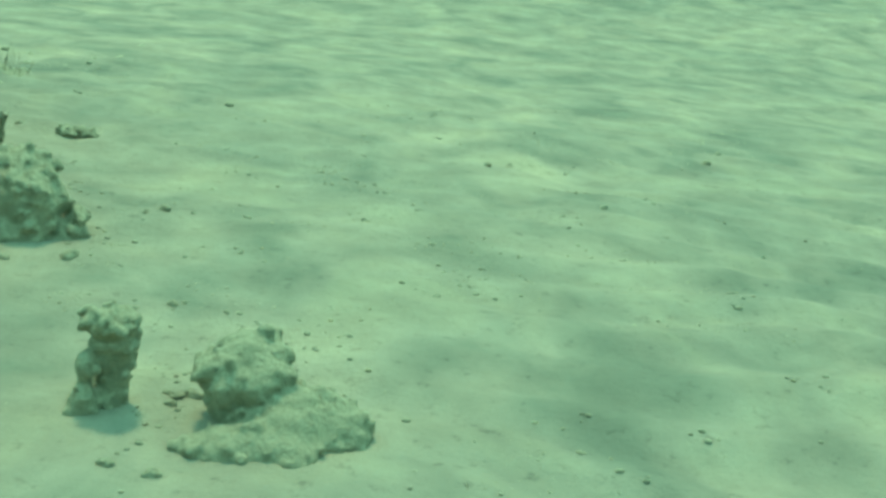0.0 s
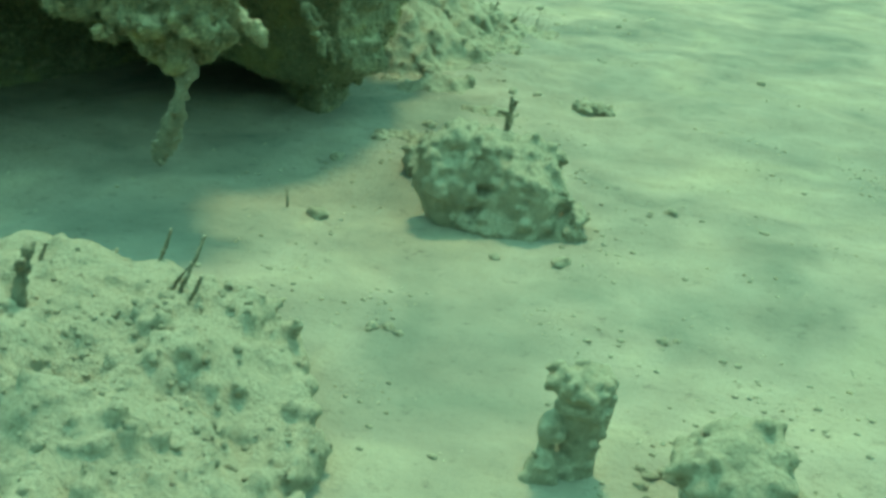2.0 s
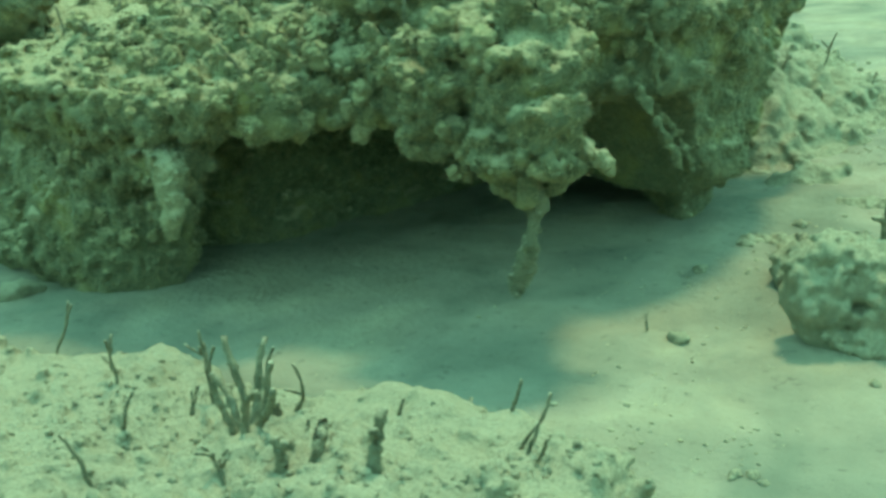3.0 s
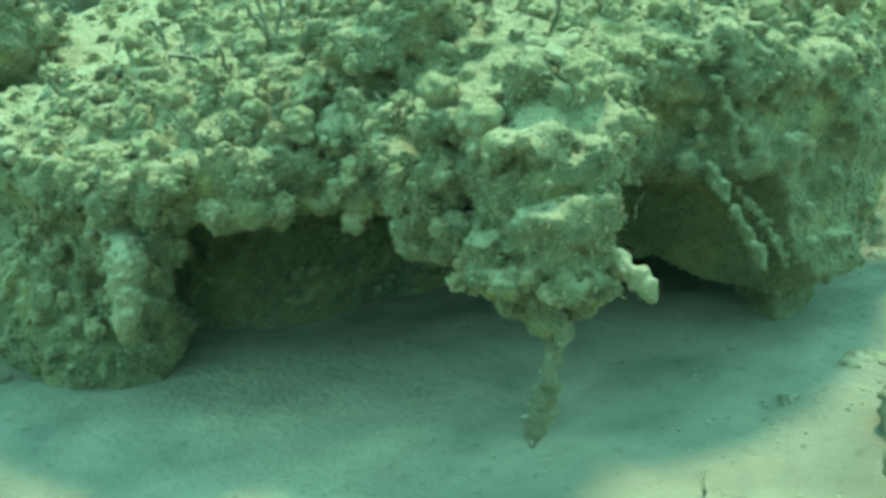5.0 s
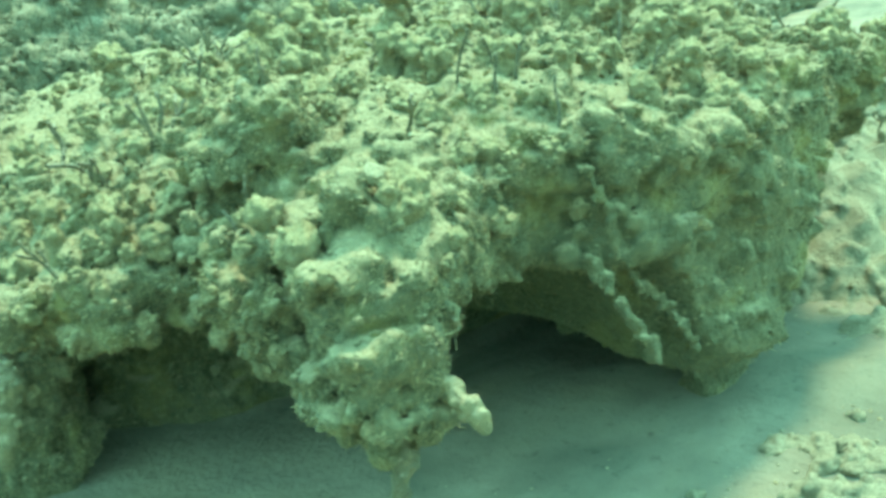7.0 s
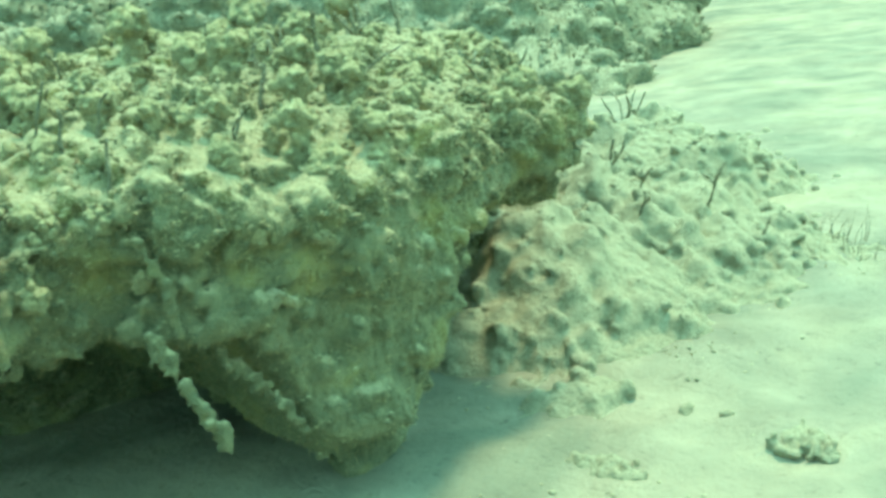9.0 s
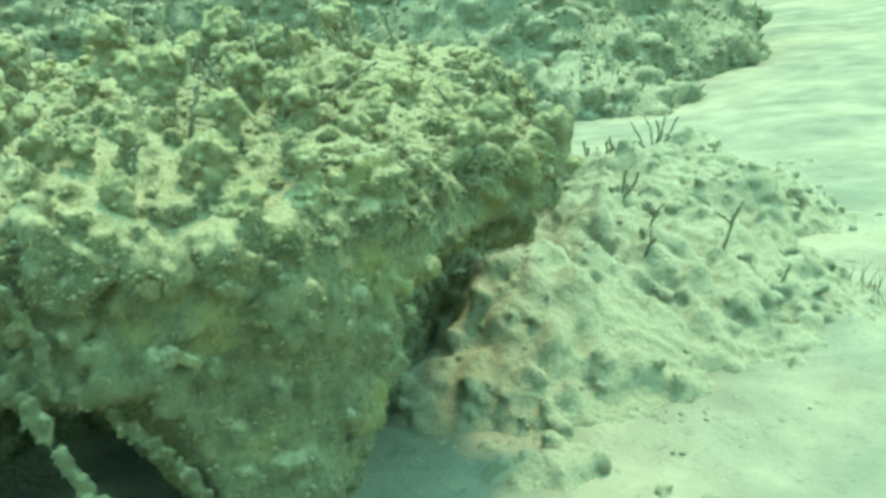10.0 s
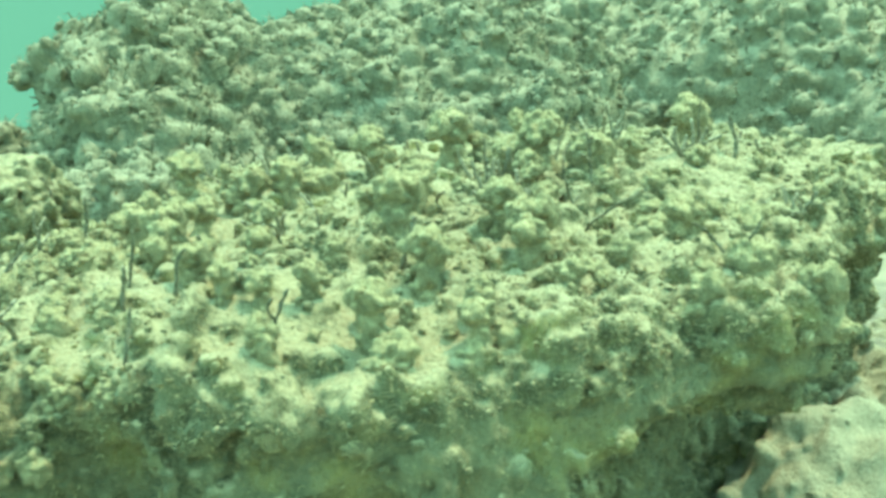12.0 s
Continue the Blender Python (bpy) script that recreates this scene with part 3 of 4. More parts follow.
def rubble_patch(x, y, long, wide, seed):
    """A low heap of coral crumbs melted together by silt."""
    rng = np.random.RandomState(seed)
    bits = [((x + rng.uniform(-1, 1) * long * 0.8, y + rng.uniform(-1, 1) * wide * 0.8, 0.004), (rng.uniform(0.2, 0.45) * long, rng.uniform(0.25, 0.5) * wide, rng.uniform(0.005, 0.015)))
            for k in range(12)]

    def field(X, Y, Z):
        d = 1.0
        for c, r in bits:
            d = join(d, ellipsoid(X, Y, Z, c, r), 0.008)
        return d
    me = solid("rubble_patch", (x - 1.5 * long, y - 1.6 * wide, -0.03), (x + 1.5 * long, y + 1.6 * wide, 0.07), 0.005, field,
               rough=((0.05, 0.012), (0.02, 0.007)), knob=(), seed=0.3 * seed, lumps=(120, 0.003, 0.009, upper_side, 0.006, 0.004))
    return tagged(link("rubble_patch", me, M_ROCK), "low patch of silted coral crumbs on the sand", "rubble", "rubble patches on the sand")


for n, (x, y, long, wide) in enumerate(((-0.39, 4.61, 0.09, 0.06), (-0.31, 5.02, 0.07, 0.03), (-0.30, 4.62, 0.09, 0.045), (-0.12, 5.30, 0.09, 0.05))):
    rubble_patch(x, y, long, wide, n + 1)


# ---------------------------------------------------------------- growth on the reef
RNG = np.random.RandomState(3)


def ball(subdivisions):
    bm = bmesh.new()
    bmesh.ops.create_icosphere(bm, subdivisions=subdivisions, radius=1.0)
    v = np.array([p.co[:] for p in bm.verts], np.float32)
    f = np.array([[p.index for p in q.verts] for q in bm.faces], np.int64)
    bm.free()
    return v, f


BALL = {n: ball(n) for n in (1, 2, 3, 4)}


def lump(subdivisions, seed, coarse=0.35, fine=0.18):
    """A knobby lump of about unit radius."""
    v, f = BALL[subdivisions]
    off = np.float32(seed * 3.17)
    grow = 1 + coarse * NOISE(v + off, 1.1) + fine * (2 * np.abs(NOISE_B(v + off, 2.6)) - 0.4) + 0.8 * fine * np.abs(NOISE(v + off, 6.3))
    return v * grow[:, None], f


def skin_points(ob, count, weight):
    """Points on an object's skin: places and normals, by a weight of both."""
    me = ob.data
    n = len(me.polygons)
    c, m, a = np.empty(n * 3, np.float32), np.empty(n * 3, np.float32), np.empty(n, np.float32)
    me.polygons.foreach_get("center", c)
    me.polygons.foreach_get("normal", m)
    me.polygons.foreach_get("area", a)
    c, m = c.reshape(-1, 3), m.reshape(-1, 3)
    w = a * np.clip(weight(c, m), 0, None)
    i = RNG.choice(n, count, p=(w / w.sum()).astype(float) / (w / w.sum()).astype(float).sum())
    return c[i], m[i]


def crust(name, ob, count, weight, sizes, material, label, subdivisions=2, sink=0.3, droop=0.0):
    """Many small lumps over a surface, joined into one part."""
    shapes = [lump(subdivisions, k + 1) for k in range(10)]
    c, m = skin_points(ob, count, weight)
    verts, faces, base = [], [], 0
    for p, nrm in zip(c, m):
        v, f = shapes[RNG.randint(10)]
        r = sizes[0] * (sizes[1] / sizes[0]) ** RNG.rand() ** 1.6
        q = Euler(RNG.uniform(0, 6.28, 3)).to_matrix()
        s = r * RNG.uniform(0.7, 1.3, 3)
        w = (v * s) @ np.array(q).T
        w[:, 2] *= 1 + droop * RNG.rand()
        verts.append(w + p + nrm * r * (1 - sink) * 0.6)
        faces.append(f + base)
        base += len(v)
    me = bpy.data.meshes.new(name)
    me.from_pydata(np.concatenate(verts).tolist(), [], np.concatenate(faces).tolist())
    me.polygons.foreach_set("use_smooth", [True] * len(me.polygons))
    return tagged(link(name, me, material, ob, label), kind="stuff")


crust("turf", reef, 9000, seen_side, (0.003, 0.009), M_REEF, "short furred algal turf", 1, sink=0.9)
crust("turf", mound, 3500, upper_side, (0.010, 0.03), M_FAR, "short furred algal turf", 1, sink=0.5)
crust("turf", far_reef, 3000, upper_side, (0.012, 0.035), M_FAR, "short furred algal turf", 1, sink=0.5)
crust("pale_growth", reef, 60, lambda c, m: seen_side(c, m) * (np.abs(m[:, 2]) < 0.75) * (c[:, 1] < 4.1), (0.006, 0.018), M_PALE, "pale knobbly coral crust", 2, sink=0.2)
crust("rubble", apron, 2000, lambda c, m: upper_side(c, m) * (0.1 + smooth(-0.4, 0.4, NOISE_B(c, 6.0))), (0.002, 0.008), M_ROCK, "silted coral rubble", 1, sink=0.9)
crust("rubble", slab, 2200, slab_growth, (0.002, 0.008), M_SLAB, "small silted coral crumbs", 1, sink=0.7)


def filaments(ob, count, weight, length, material, label):
    """Short tapering algal hairs standing off a surface, joined into one part."""
    c, m = skin_points(ob, count, weight)
    up = m + RNG.normal(0, 0.55, m.shape) + (0, 0, 0.35)
    up /= np.linalg.norm(up, axis=1, keepdims=True)
    side = np.cross(up, RNG.normal(0, 1, m.shape))
    side /= np.linalg.norm(side, axis=1, keepdims=True) + 1e-9
    ln = length[0] * (length[1] / length[0]) ** RNG.rand(count, 1)
    w = ln * 0.11
    bend = RNG.normal(0, 0.3, m.shape) * ln
    base = c - m * 0.002
    v = np.stack([base - side * w, base + side * w, base + up * ln * 0.6 + side * w * 0.7, base + up * ln * 0.6 - side * w * 0.7, base + up * ln + bend], 1)
    k = np.arange(count)[:, None] * 5
    quads, tris = (k + [[0, 1, 2, 3]]).tolist(), (k + [[3, 2, 4]]).tolist()
    me = bpy.data.meshes.new("filaments")
    me.from_pydata(v.reshape(-1, 3).tolist(), [], quads + tris)
    return tagged(link("algal_fur", me, material, ob, label), kind="stuff")


filaments(reef, 170000, lambda c, m: seen_side(c, m) * (1.25 - m[:, 2]), (0.005, 0.016), M_TURF, "fine olive algal fur")
filaments(mound, 25000, upper_side, (0.02, 0.06), M_FAR, "fine olive algal fur")
filaments(far_reef, 25000, upper_side, (0.02, 0.06), M_FAR, "fine olive algal fur")
filaments(apron, 4000, upper_side, (0.004, 0.010), M_ROCK, "fine silted algal fur")


# trees for dropping things onto the surfaces
def tree_of(*obs):
    out = []
    for ob in obs:
        v = np.empty(len(ob.data.vertices) * 3, np.float32)
        ob.data.vertices.foreach_get("co", v)
        out.append(BVHTree.FromPolygons(v.reshape(-1, 3).tolist(), [tuple(p.vertices) for p in ob.data.polygons]))
    return out


TREES = tree_of(reef, apron, slab, mound, block, cluster)


def floor_at(x, y):
    """Height of the topmost surface under the open water."""
    z = float(sand_height(np.array([x]), np.array([y]))[0])
    for tree in TREES:
        hit = tree.ray_cast(Vector((x, y, 3)), Vector((0, 0, -1)))
        if hit[0] is not None:
            z = max(z, hit[0].z)
    return z


# ---------------------------------------------------------------- coral nodules standing on the ledge
def furred(me, count, short, long):
    """A coat of short hairs for a growth."""
    n = len(me.polygons)
    c, m = np.empty(n * 3, np.float32), np.empty(n * 3, np.float32)
    me.polygons.foreach_get("center", c)
    me.polygons.foreach_get("normal", m)
    c, m = c.reshape(-1, 3), m.reshape(-1, 3)
    i = RNG.choice(n, count)
    c, m = c[i], m[i]
    way = m + RNG.normal(0, 0.5, m.shape) + (0, 0, 0.3)
    way /= np.linalg.norm(way, axis=1, keepdims=True)
    side = np.cross(way, RNG.normal(0, 1, m.shape))
    side /= np.linalg.norm(side, axis=1, keepdims=True) + 1e-9
    ln = RNG.uniform(short, long, (count, 1))
    hair = np.stack([c - side * ln * 0.12 - m * 0.002, c + side * ln * 0.12 - m * 0.002, c + way * ln], 1).reshape(-1, 3)
    out = bpy.data.meshes.new("algal_fur")
    out.from_pydata(hair.tolist(), [], np.arange(count * 3).reshape(-1, 3).tolist())
    return out


def nodule_mesh(seed, high, wide, lean):
    """A furred coral finger with a swollen head, or a squat hummock."""
    def field(X, Y, Z):
        d = capsule(X, Y, Z, (0, 0, -0.01), (lean, 0.4 * lean, high), wide, wide * 0.85)
        d = join(d, ellipsoid(X, Y, Z, (lean, 0.4 * lean, high), (wide * 1.25, wide * 1.15, wide * 0.95)), 0.012)
        return join(d, ellipsoid(X, Y, Z, (-0.6 * wide, 0.5 * wide, 0.0), (wide * 1.1, wide, wide * 0.9)), 0.012)
    r = wide * 2.4 + abs(lean)
    me = solid("coral_nodule", (-r, -r, -0.02), (r, r, high + wide * 2.2), 0.006, field, rough=((0.05, 0.010), (0.022, 0.005)), knob=(),
               seed=seed * 1.7, lumps=(90, 0.005, 0.013, lambda c, m: (m[:, 2] > -0.4) * (0.3 + (c[:, 2] > 0.6 * high)), 0.004, 0.003))
    fur = furred(me, 1000, 0.004, 0.010)
    me.materials.append(M_NODULE)
    fur.materials.append(M_TURF)
    return me, fur


NODULES = [nodule_mesh(*v) for v in ((1, 0.030, 0.026, 0.0), (2, 0.050, 0.024, 0.008), (3, 0.080, 0.024, 0.010), (4, 0.105, 0.022, -0.008),
                                     (5, 0.020, 0.032, 0.0), (6, 0.045, 0.030, -0.01), (7, 0.090, 0.026, 0.012), (8, 0.060, 0.020, 0.0))]
NODULE_LABEL = ("squat rounded coral nodule furred with brown algae on the ledge", "tall coral finger furred with brown algae on the ledge")


def nodule(x, y, size, which, sink=0.012):
    ob = new("coral_nodule", NODULES[which][0])
    new("algal_fur", NODULES[which][1]).parent = ob
    ob.matrix_basis = pose(x, y, floor_at(x, y) - sink, RNG.uniform(-12, 12), RNG.uniform(-12, 12), RNG.uniform(0, 360)) @ Matrix.Diagonal((size, size, size, 1))
    tagged(ob, NODULE_LABEL[which in (2, 3, 6)], "coral", "coral nodules on the ledge")


for x, y, size, which in ((-0.72, 5.30, 1.3, 5), (-0.77, 5.38, 1.4, 1), (-0.82, 5.44, 1.3, 7), (-0.68, 5.18, 1.2, 1), (-0.88, 5.40, 1.3, 2), (-0.86, 4.95, 1.15, 3), (-0.80, 4.76, 1.25, 6), (-0.98, 4.74, 1.5, 2), (-0.66, 5.38, 1.4, 2), (-0.76, 5.30, 1.2, 0),
                          (-1.05, 5.30, 1.5, 5), (-1.16, 5.48, 1.7, 4), (-0.95, 5.48, 1.6, 4), (-0.62, 3.78, 1.2, 5), (-0.74, 3.80, 1.1, 1),
                          (-0.56, 3.92, 1.2, 4), (-1.10, 4.35, 1.3, 2), (-1.18, 4.22, 1.4, 5), (-1.34, 3.62, 1.2, 1), (-1.22, 3.76, 1.3, 5)):
    if floor_at(x, y) > 0.4:
        nodule(x, y, size * 0.72, which)

spots = []
while len(spots) < 190:
    x, y = RNG.uniform(-3.0, -0.52), RNG.uniform(3.45, 6.0)
    if RNG.rand() > 0.25 + 0.75 * float(smooth(-3.2, -1.0, np.float32(x))):
        continue
    z = floor_at(x, y)
    if z < 0.36 or NOISE_B(np.array([[x, y, 0.3]]), 2.6)[0] < RNG.uniform(-0.5, 0.3) or any((x - a) ** 2 + (y - b) ** 2 < 0.045 ** 2 for a, b in spots):
        continue
    spots.append((x, y))
for x, y in spots:
    nodule(x, y, RNG.uniform(0.28, 1.0) * 0.8, RNG.choice([0, 1, 1, 2, 3, 4, 5, 6, 6, 7, 7]))

for x, y, size, which in ((-1.18, 4.80, 1.15, 2), (-1.21, 4.84, 0.9, 5), (-0.958, 4.992, 1.1, 2), (-2.18, 4.88, 1.2, 3), (-1.62, 5.15, 1.3, 1), (-1.60, 5.20, 1.2, 6), (-1.12, 4.965, 0.8, 7),
                          (-1.48, 5.28, 1.3, 5), (-1.82, 5.65, 1.3, 3), (-2.0, 5.04, 1.4, 6), (-1.71, 5.32, 1.0, 7), (-1.76, 4.52, 1.1, 1), (-1.84, 4.67, 1.2, 5), (-0.67, 4.825, 0.7, 7), (-2.16, 4.74, 1.1, 2), (-2.40, 4.36, 1.2, 6)):
    nodule(x, y, size, which)
for k in range(8):
    x, y = RNG.uniform(-1.9, -1.0), RNG.uniform(4.25, 5.35)
    nodule(x, y, RNG.uniform(0.7, 1.05), RNG.choice([2, 3, 6]))
n = 0
while n < 60:
    x, y = RNG.uniform(-1.7, -0.55), RNG.uniform(3.5, 4.35)
    if floor_at(x, y) > 0.42:
        nodule(x, y, RNG.uniform(0.35, 0.8), RNG.choice([0, 1, 2, 4, 5, 7]))
        n += 1


def coral_knobs(ob, count, weight, small, large):
    """Furred knobs growing out of a steep face, each a part of the reef."""
    c, m = skin_points(ob, count, weight)
    for p, nrm in zip(c, m):
        way = (Vector(nrm) + Vector((0, 0, 0.5))).normalized()
        size = small * (large / small) ** RNG.rand() ** 1.5
        which = RNG.choice([0, 1, 4, 5, 7])
        knob = new("coral_knob", NODULES[which][0])
        knob.parent = ob
        knob.matrix_basis = Matrix.Translation(Vector(p) - Vector(nrm) * 0.006) @ way.to_track_quat("Z", "Y").to_matrix().to_4x4() @ Matrix.Rotation(RNG.uniform(0, 6.28), 4, "Z") @ Matrix.Diagonal((size, size, size, 1))
        new("algal_fur", NODULES[which][1]).parent = knob


coral_knobs(reef, 60, lambda c, m: (c[:, 1] < 4.1) * (c[:, 0] > -1.05) * (c[:, 1] < 3.98) * (m[:, 1] < 0.5) * (np.abs(m[:, 2]) < 0.8) * (c[:, 2] > 0.26), 0.2, 0.5)
coral_knobs(reef, 70, lambda c, m: (c[:, 0] > -1.7) * (c[:, 0] < -0.95) * (c[:, 1] < 3.85) * (m[:, 1] < 0.3) * (c[:, 2] > 0.12), 0.25, 0.6)
coral_knobs(reef, 22, lambda c, m: (c[:, 0] > -1.0) * (c[:, 1] > 4.05) * (c[:, 1] < 5.7) * (m[:, 0] > 0.2) * (0.03 + (c[:, 2] > 0.52)), 0.25, 0.6)


# ---------------------------------------------------------------- sea whips
def tube(bm, points, radii, sides=8, wobble=0.18):
    """A knotted tapering stem through points."""
    points = [Vector(p) for p in points]
    rings = []
    for n, (p, r) in enumerate(zip(points, radii)):
        way = (points[min(n + 1, len(points) - 1)] - points[max(n - 1, 0)]).normalized()
        a = way.orthogonal().normalized()
        b = way.cross(a)
        rings.append([bm.verts.new(p + (a * math.cos(u) + b * math.sin(u)) * r * (1 + RNG.uniform(-wobble, wobble)))
                      for u in (2 * math.pi * k / sides for k in range(sides))])
    for lo, hi in zip(rings, rings[1:]):
        for k in range(sides):
            bm.faces.new((lo[k], lo[(k + 1) % sides], hi[(k + 1) % sides], hi[k]))
    bm.faces.new(rings[-1])
    bm.faces.new(rings[0][::-1])


def stem_line(base, way, length, bend, steps=9):
    """Points along a gently bent stem."""
    p, d, out = Vector(base), Vector(way).normalized(), []
    curl = Vector((RNG.uniform(-1, 1), RNG.uniform(-1, 1), RNG.uniform(-0.2, 0.5))) * bend
    for k in range(steps):
        out.append(p.copy())
        p = p + d * (length / (steps - 1))
        d = (d + curl / steps + Vector(RNG.uniform(-0.2, 0.2, 3))).normalized()
    return out


def whip(x, y, height, lean=(0, 0), thick=0.0029, forks=0, label="thin dark sea whip standing on silted rock", material=None, sink=0.01, name="sea_whip", group=""):
    z = floor_at(x, y) - sink
    root = empty(name, (x, y, z), label, "soft coral", group)
    line = stem_line((0, 0, 0), (lean[0], lean[1], 1), height + sink, 0.5, 15)
    bm = bmesh.new()
    tube(bm, line, [thick * (1.2 - 0.4 * k / 14) * RNG.uniform(0.8, 1.25) for k in range(15)], 8, 0.28)
    part("stem", bm, material or M_WHIP, root)
    for k in range(forks):
        at = line[RNG.randint(4, 11)]
        bm = bmesh.new()
        side = (RNG.uniform(-1, 1), RNG.uniform(-1, 1), RNG.uniform(0.4, 1.2))
        tube(bm, stem_line(at, side, height * RNG.uniform(0.3, 0.55), 0.7, 10), [thick * (1.0 - 0.35 * k / 9) * RNG.uniform(0.8, 1.25) for k in range(10)], 8, 0.28)
        part("branch", bm, material or M_WHIP, root)
    return root


def rod_cluster(x, y, height, count, spread, label, thick=0.0021):
    z = floor_at(x, y) - 0.01
    root = empty("sea_rod", (x, y, z), label, "soft coral")
    for k in range(count):
        u = 2 * math.pi * k / count + RNG.uniform(-0.4, 0.4)
        r = spread * RNG.uniform(0.2, 1.0)
        bm = bmesh.new()
        tube(bm, stem_line((r * 0.5 * math.cos(u), r * 0.5 * math.sin(u), 0), (0.5 * math.cos(u), 0.5 * math.sin(u), 1.0), height * RNG.uniform(0.55, 1.0), 0.6, 13),
             [thick * (1.15 - 0.35 * j / 12) * RNG.uniform(0.8, 1.25) for j in range(13)], 8, 0.28)
        part("branch", bm, M_ROD, root)
    return root


# on the slab
rod_cluster(-0.56, 3.05, 0.17, 7, 0.05, "dark branching sea rod cluster growing on the pale slab", 0.0058)
for x, y, hgt, lean, forks in ((-0.826, 3.19, 0.10, (0.1, 0.05), 2), (-0.789, 3.22, 0.05, (0.0, 0.1), 0), (-0.748, 3.245, 0.05, (0.1, 0.05), 1), (-0.726, 3.118, 0.13, (0.0, 0.1), 1), (-0.61, 3.19, 0.11, (0.55, 0.3), 1), (-0.66, 3.15, 0.13, (0.1, 0.0), 0), (-0.723, 3.069, 0.05, (-0.1, 0.0), 1),
                               (-0.737, 2.942, 0.07, (0.5, 0.2), 2), (-0.639, 2.82, 0.10, (0.0, 0.0), 0), (-0.457, 2.919, 0.07, (-0.2, 0.1), 3), (-0.523, 3.135, 0.025, (0.1, 0.1), 0),
                               (-0.406, 3.232, 0.03, (0.1, 0.1), 0), (-0.271, 3.353, 0.055, (0.25, 0.1), 0), (-0.161, 3.224, 0.10, (0.35, 0.15), 0), (-0.131, 3.204, 0.05, (0.2, 0.1), 0),
                               (-0.12, 3.20, 0.05, (1.8, 0.2), 0), (-1.224, 3.123, 0.12, (0.45, 0.1), 1), (-0.90, 3.05, 0.09, (0.1, 0.1), 2)):
    whip(x, y, hgt, lean, thick=0.0031, forks=forks, label="thin dark sea whip growing on the pale slab")
for x, y, hgt in ((-0.41, 2.987, 0.05), (-0.378, 3.026, 0.06), (-0.274, 3.037, 0.09), (-0.63, 3.17, 0.03)):
    whip(x, y, hgt, (0.05, 0.05), thick=0.009, forks=1, label="stubby dark sponge stump on the pale slab", name="sponge_stump")

# on the ledge
for x, y, hgt, lean, forks in ((-0.60, 4.50, 0.10, (0.25, 0.1), 1), (-1.09, 5.12, 0.16, (0.55, 0.5), 0), (-1.47, 5.20, 0.10, (0, 0.05), 0), (-0.74, 5.27, 0.10, (0.05, 0.1), 0),
                               (-0.64, 4.66, 0.06, (0, 0), 0), (-1.41, 4.08, 0.13, (-0.2, 0.1), 2), (-0.86, 3.86, 0.10, (-0.7, -0.15), 1), (-0.88, 3.83, 0.06, (-0.9, -0.1), 0),
                               (-0.86, 4.30, 0.11, (0.1, 0.05), 0), (-0.62, 4.30, 0.09, (0.2, 0.1), 0), (-1.9, 5.3, 0.20, (-0.3, 0.2), 2), (-1.75, 5.62, 0.16, (0.3, 0.3), 1)):
    whip(x, y, hgt, lean, forks=forks, group="sea whips on the ledge")
n = 0
while n < 44:
    x, y = RNG.uniform(-2.9, -0.55), RNG.uniform(3.6, 6.1)
    if floor_at(x, y) > 0.4:
        whip(x, y, RNG.uniform(0.05, 0.12), RNG.uniform(-0.3, 0.3, 2), RNG.uniform(0.0028, 0.0052), RNG.randint(0, 3), group="sea whips on the ledge")
        n += 1
for x, y, hgt, cnt in ((-1.42, 3.98, 0.12, 4), (-1.55, 5.05, 0.13, 8), (-1.62, 5.55, 0.12, 9), (-1.25, 5.62, 0.08, 7), (-2.3, 4.6, 0.16, 9), (-1.25, 5.02, 0.09, 8), (-2.1, 5.5, 0.16, 9)):
    rod_cluster(x, y, hgt, cnt, 0.06, "bushy grey-brown sea rod standing on the ledge", 0.0045)

# on the apron and the sand
for x, y, hgt, cnt in ((-1.95, 7.05, 0.16, 7), (-2.08, 7.0, 0.13, 6), (-2.0, 6.8, 0.13, 5), (-2.45, 7.1, 0.14, 6), (-1.27, 6.17, 0.10, 5), (-1.35, 6.24, 0.10, 4), (-2.3, 7.2, 0.12, 5)):
    rod_cluster(x, y, hgt, cnt, 0.06, "grey-brown sea rod cluster on the rubble apron", 0.0045)
for x, y, hgt, lean, forks in ((-0.90, 6.15, 0.13, (0.25, 0.2), 3), (-0.73, 6.14, 0.06, (0.9, 0.3), 1), (-1.10, 6.10, 0.08, (0.1, 0.2), 3), (-0.96, 5.93, 0.07, (0.1, 0.1), 3),
                               (-0.33, 4.60, 0.04, (0.2, 0.1), 3)):
    whip(x, y, hgt, lean, forks=forks, thick=0.0035, label="short brown sea whip on rubble and sand")
whip(-0.01, 4.27, 0.085, (0.05, 0.0), forks=4, thick=0.006, label="small dark forked sprig on the craggy rock")


def grass_tuft(x, y, height, blades, spread, label):
    z = floor_at(x, y) - 0.004
    root = empty("sea_grass", (x, y, z), label, "sea grass")
    for k in range(blades):
        bm = bmesh.new()
        a = RNG.uniform(-1, 1, 2) * spread
        tube(bm, stem_line((a[0], a[1], 0), (RNG.uniform(-0.4, 0.4), RNG.uniform(-0.4, 0.4), 1), height * RNG.uniform(0.5, 1), 0.6, 6), [0.0014 * (1.1 - j / 6) for j in range(6)], 5)
        part("blade", bm, M_WHIP, root)


grass_tuft(-0.395, 3.993, 0.075, 3, 0.008, "thin upright weed stems in the sand")
grass_tuft(-0.417, 3.828, 0.06, 6, 0.03, "wispy sprigs of green weed in the sand")
grass_tuft(-0.68, 6.46, 0.16, 12, 0.06, "thin fan of pale weed in the sand")
grass_tuft(-0.56, 6.36, 0.11, 6, 0.05, "thin fan of pale weed in the sand")

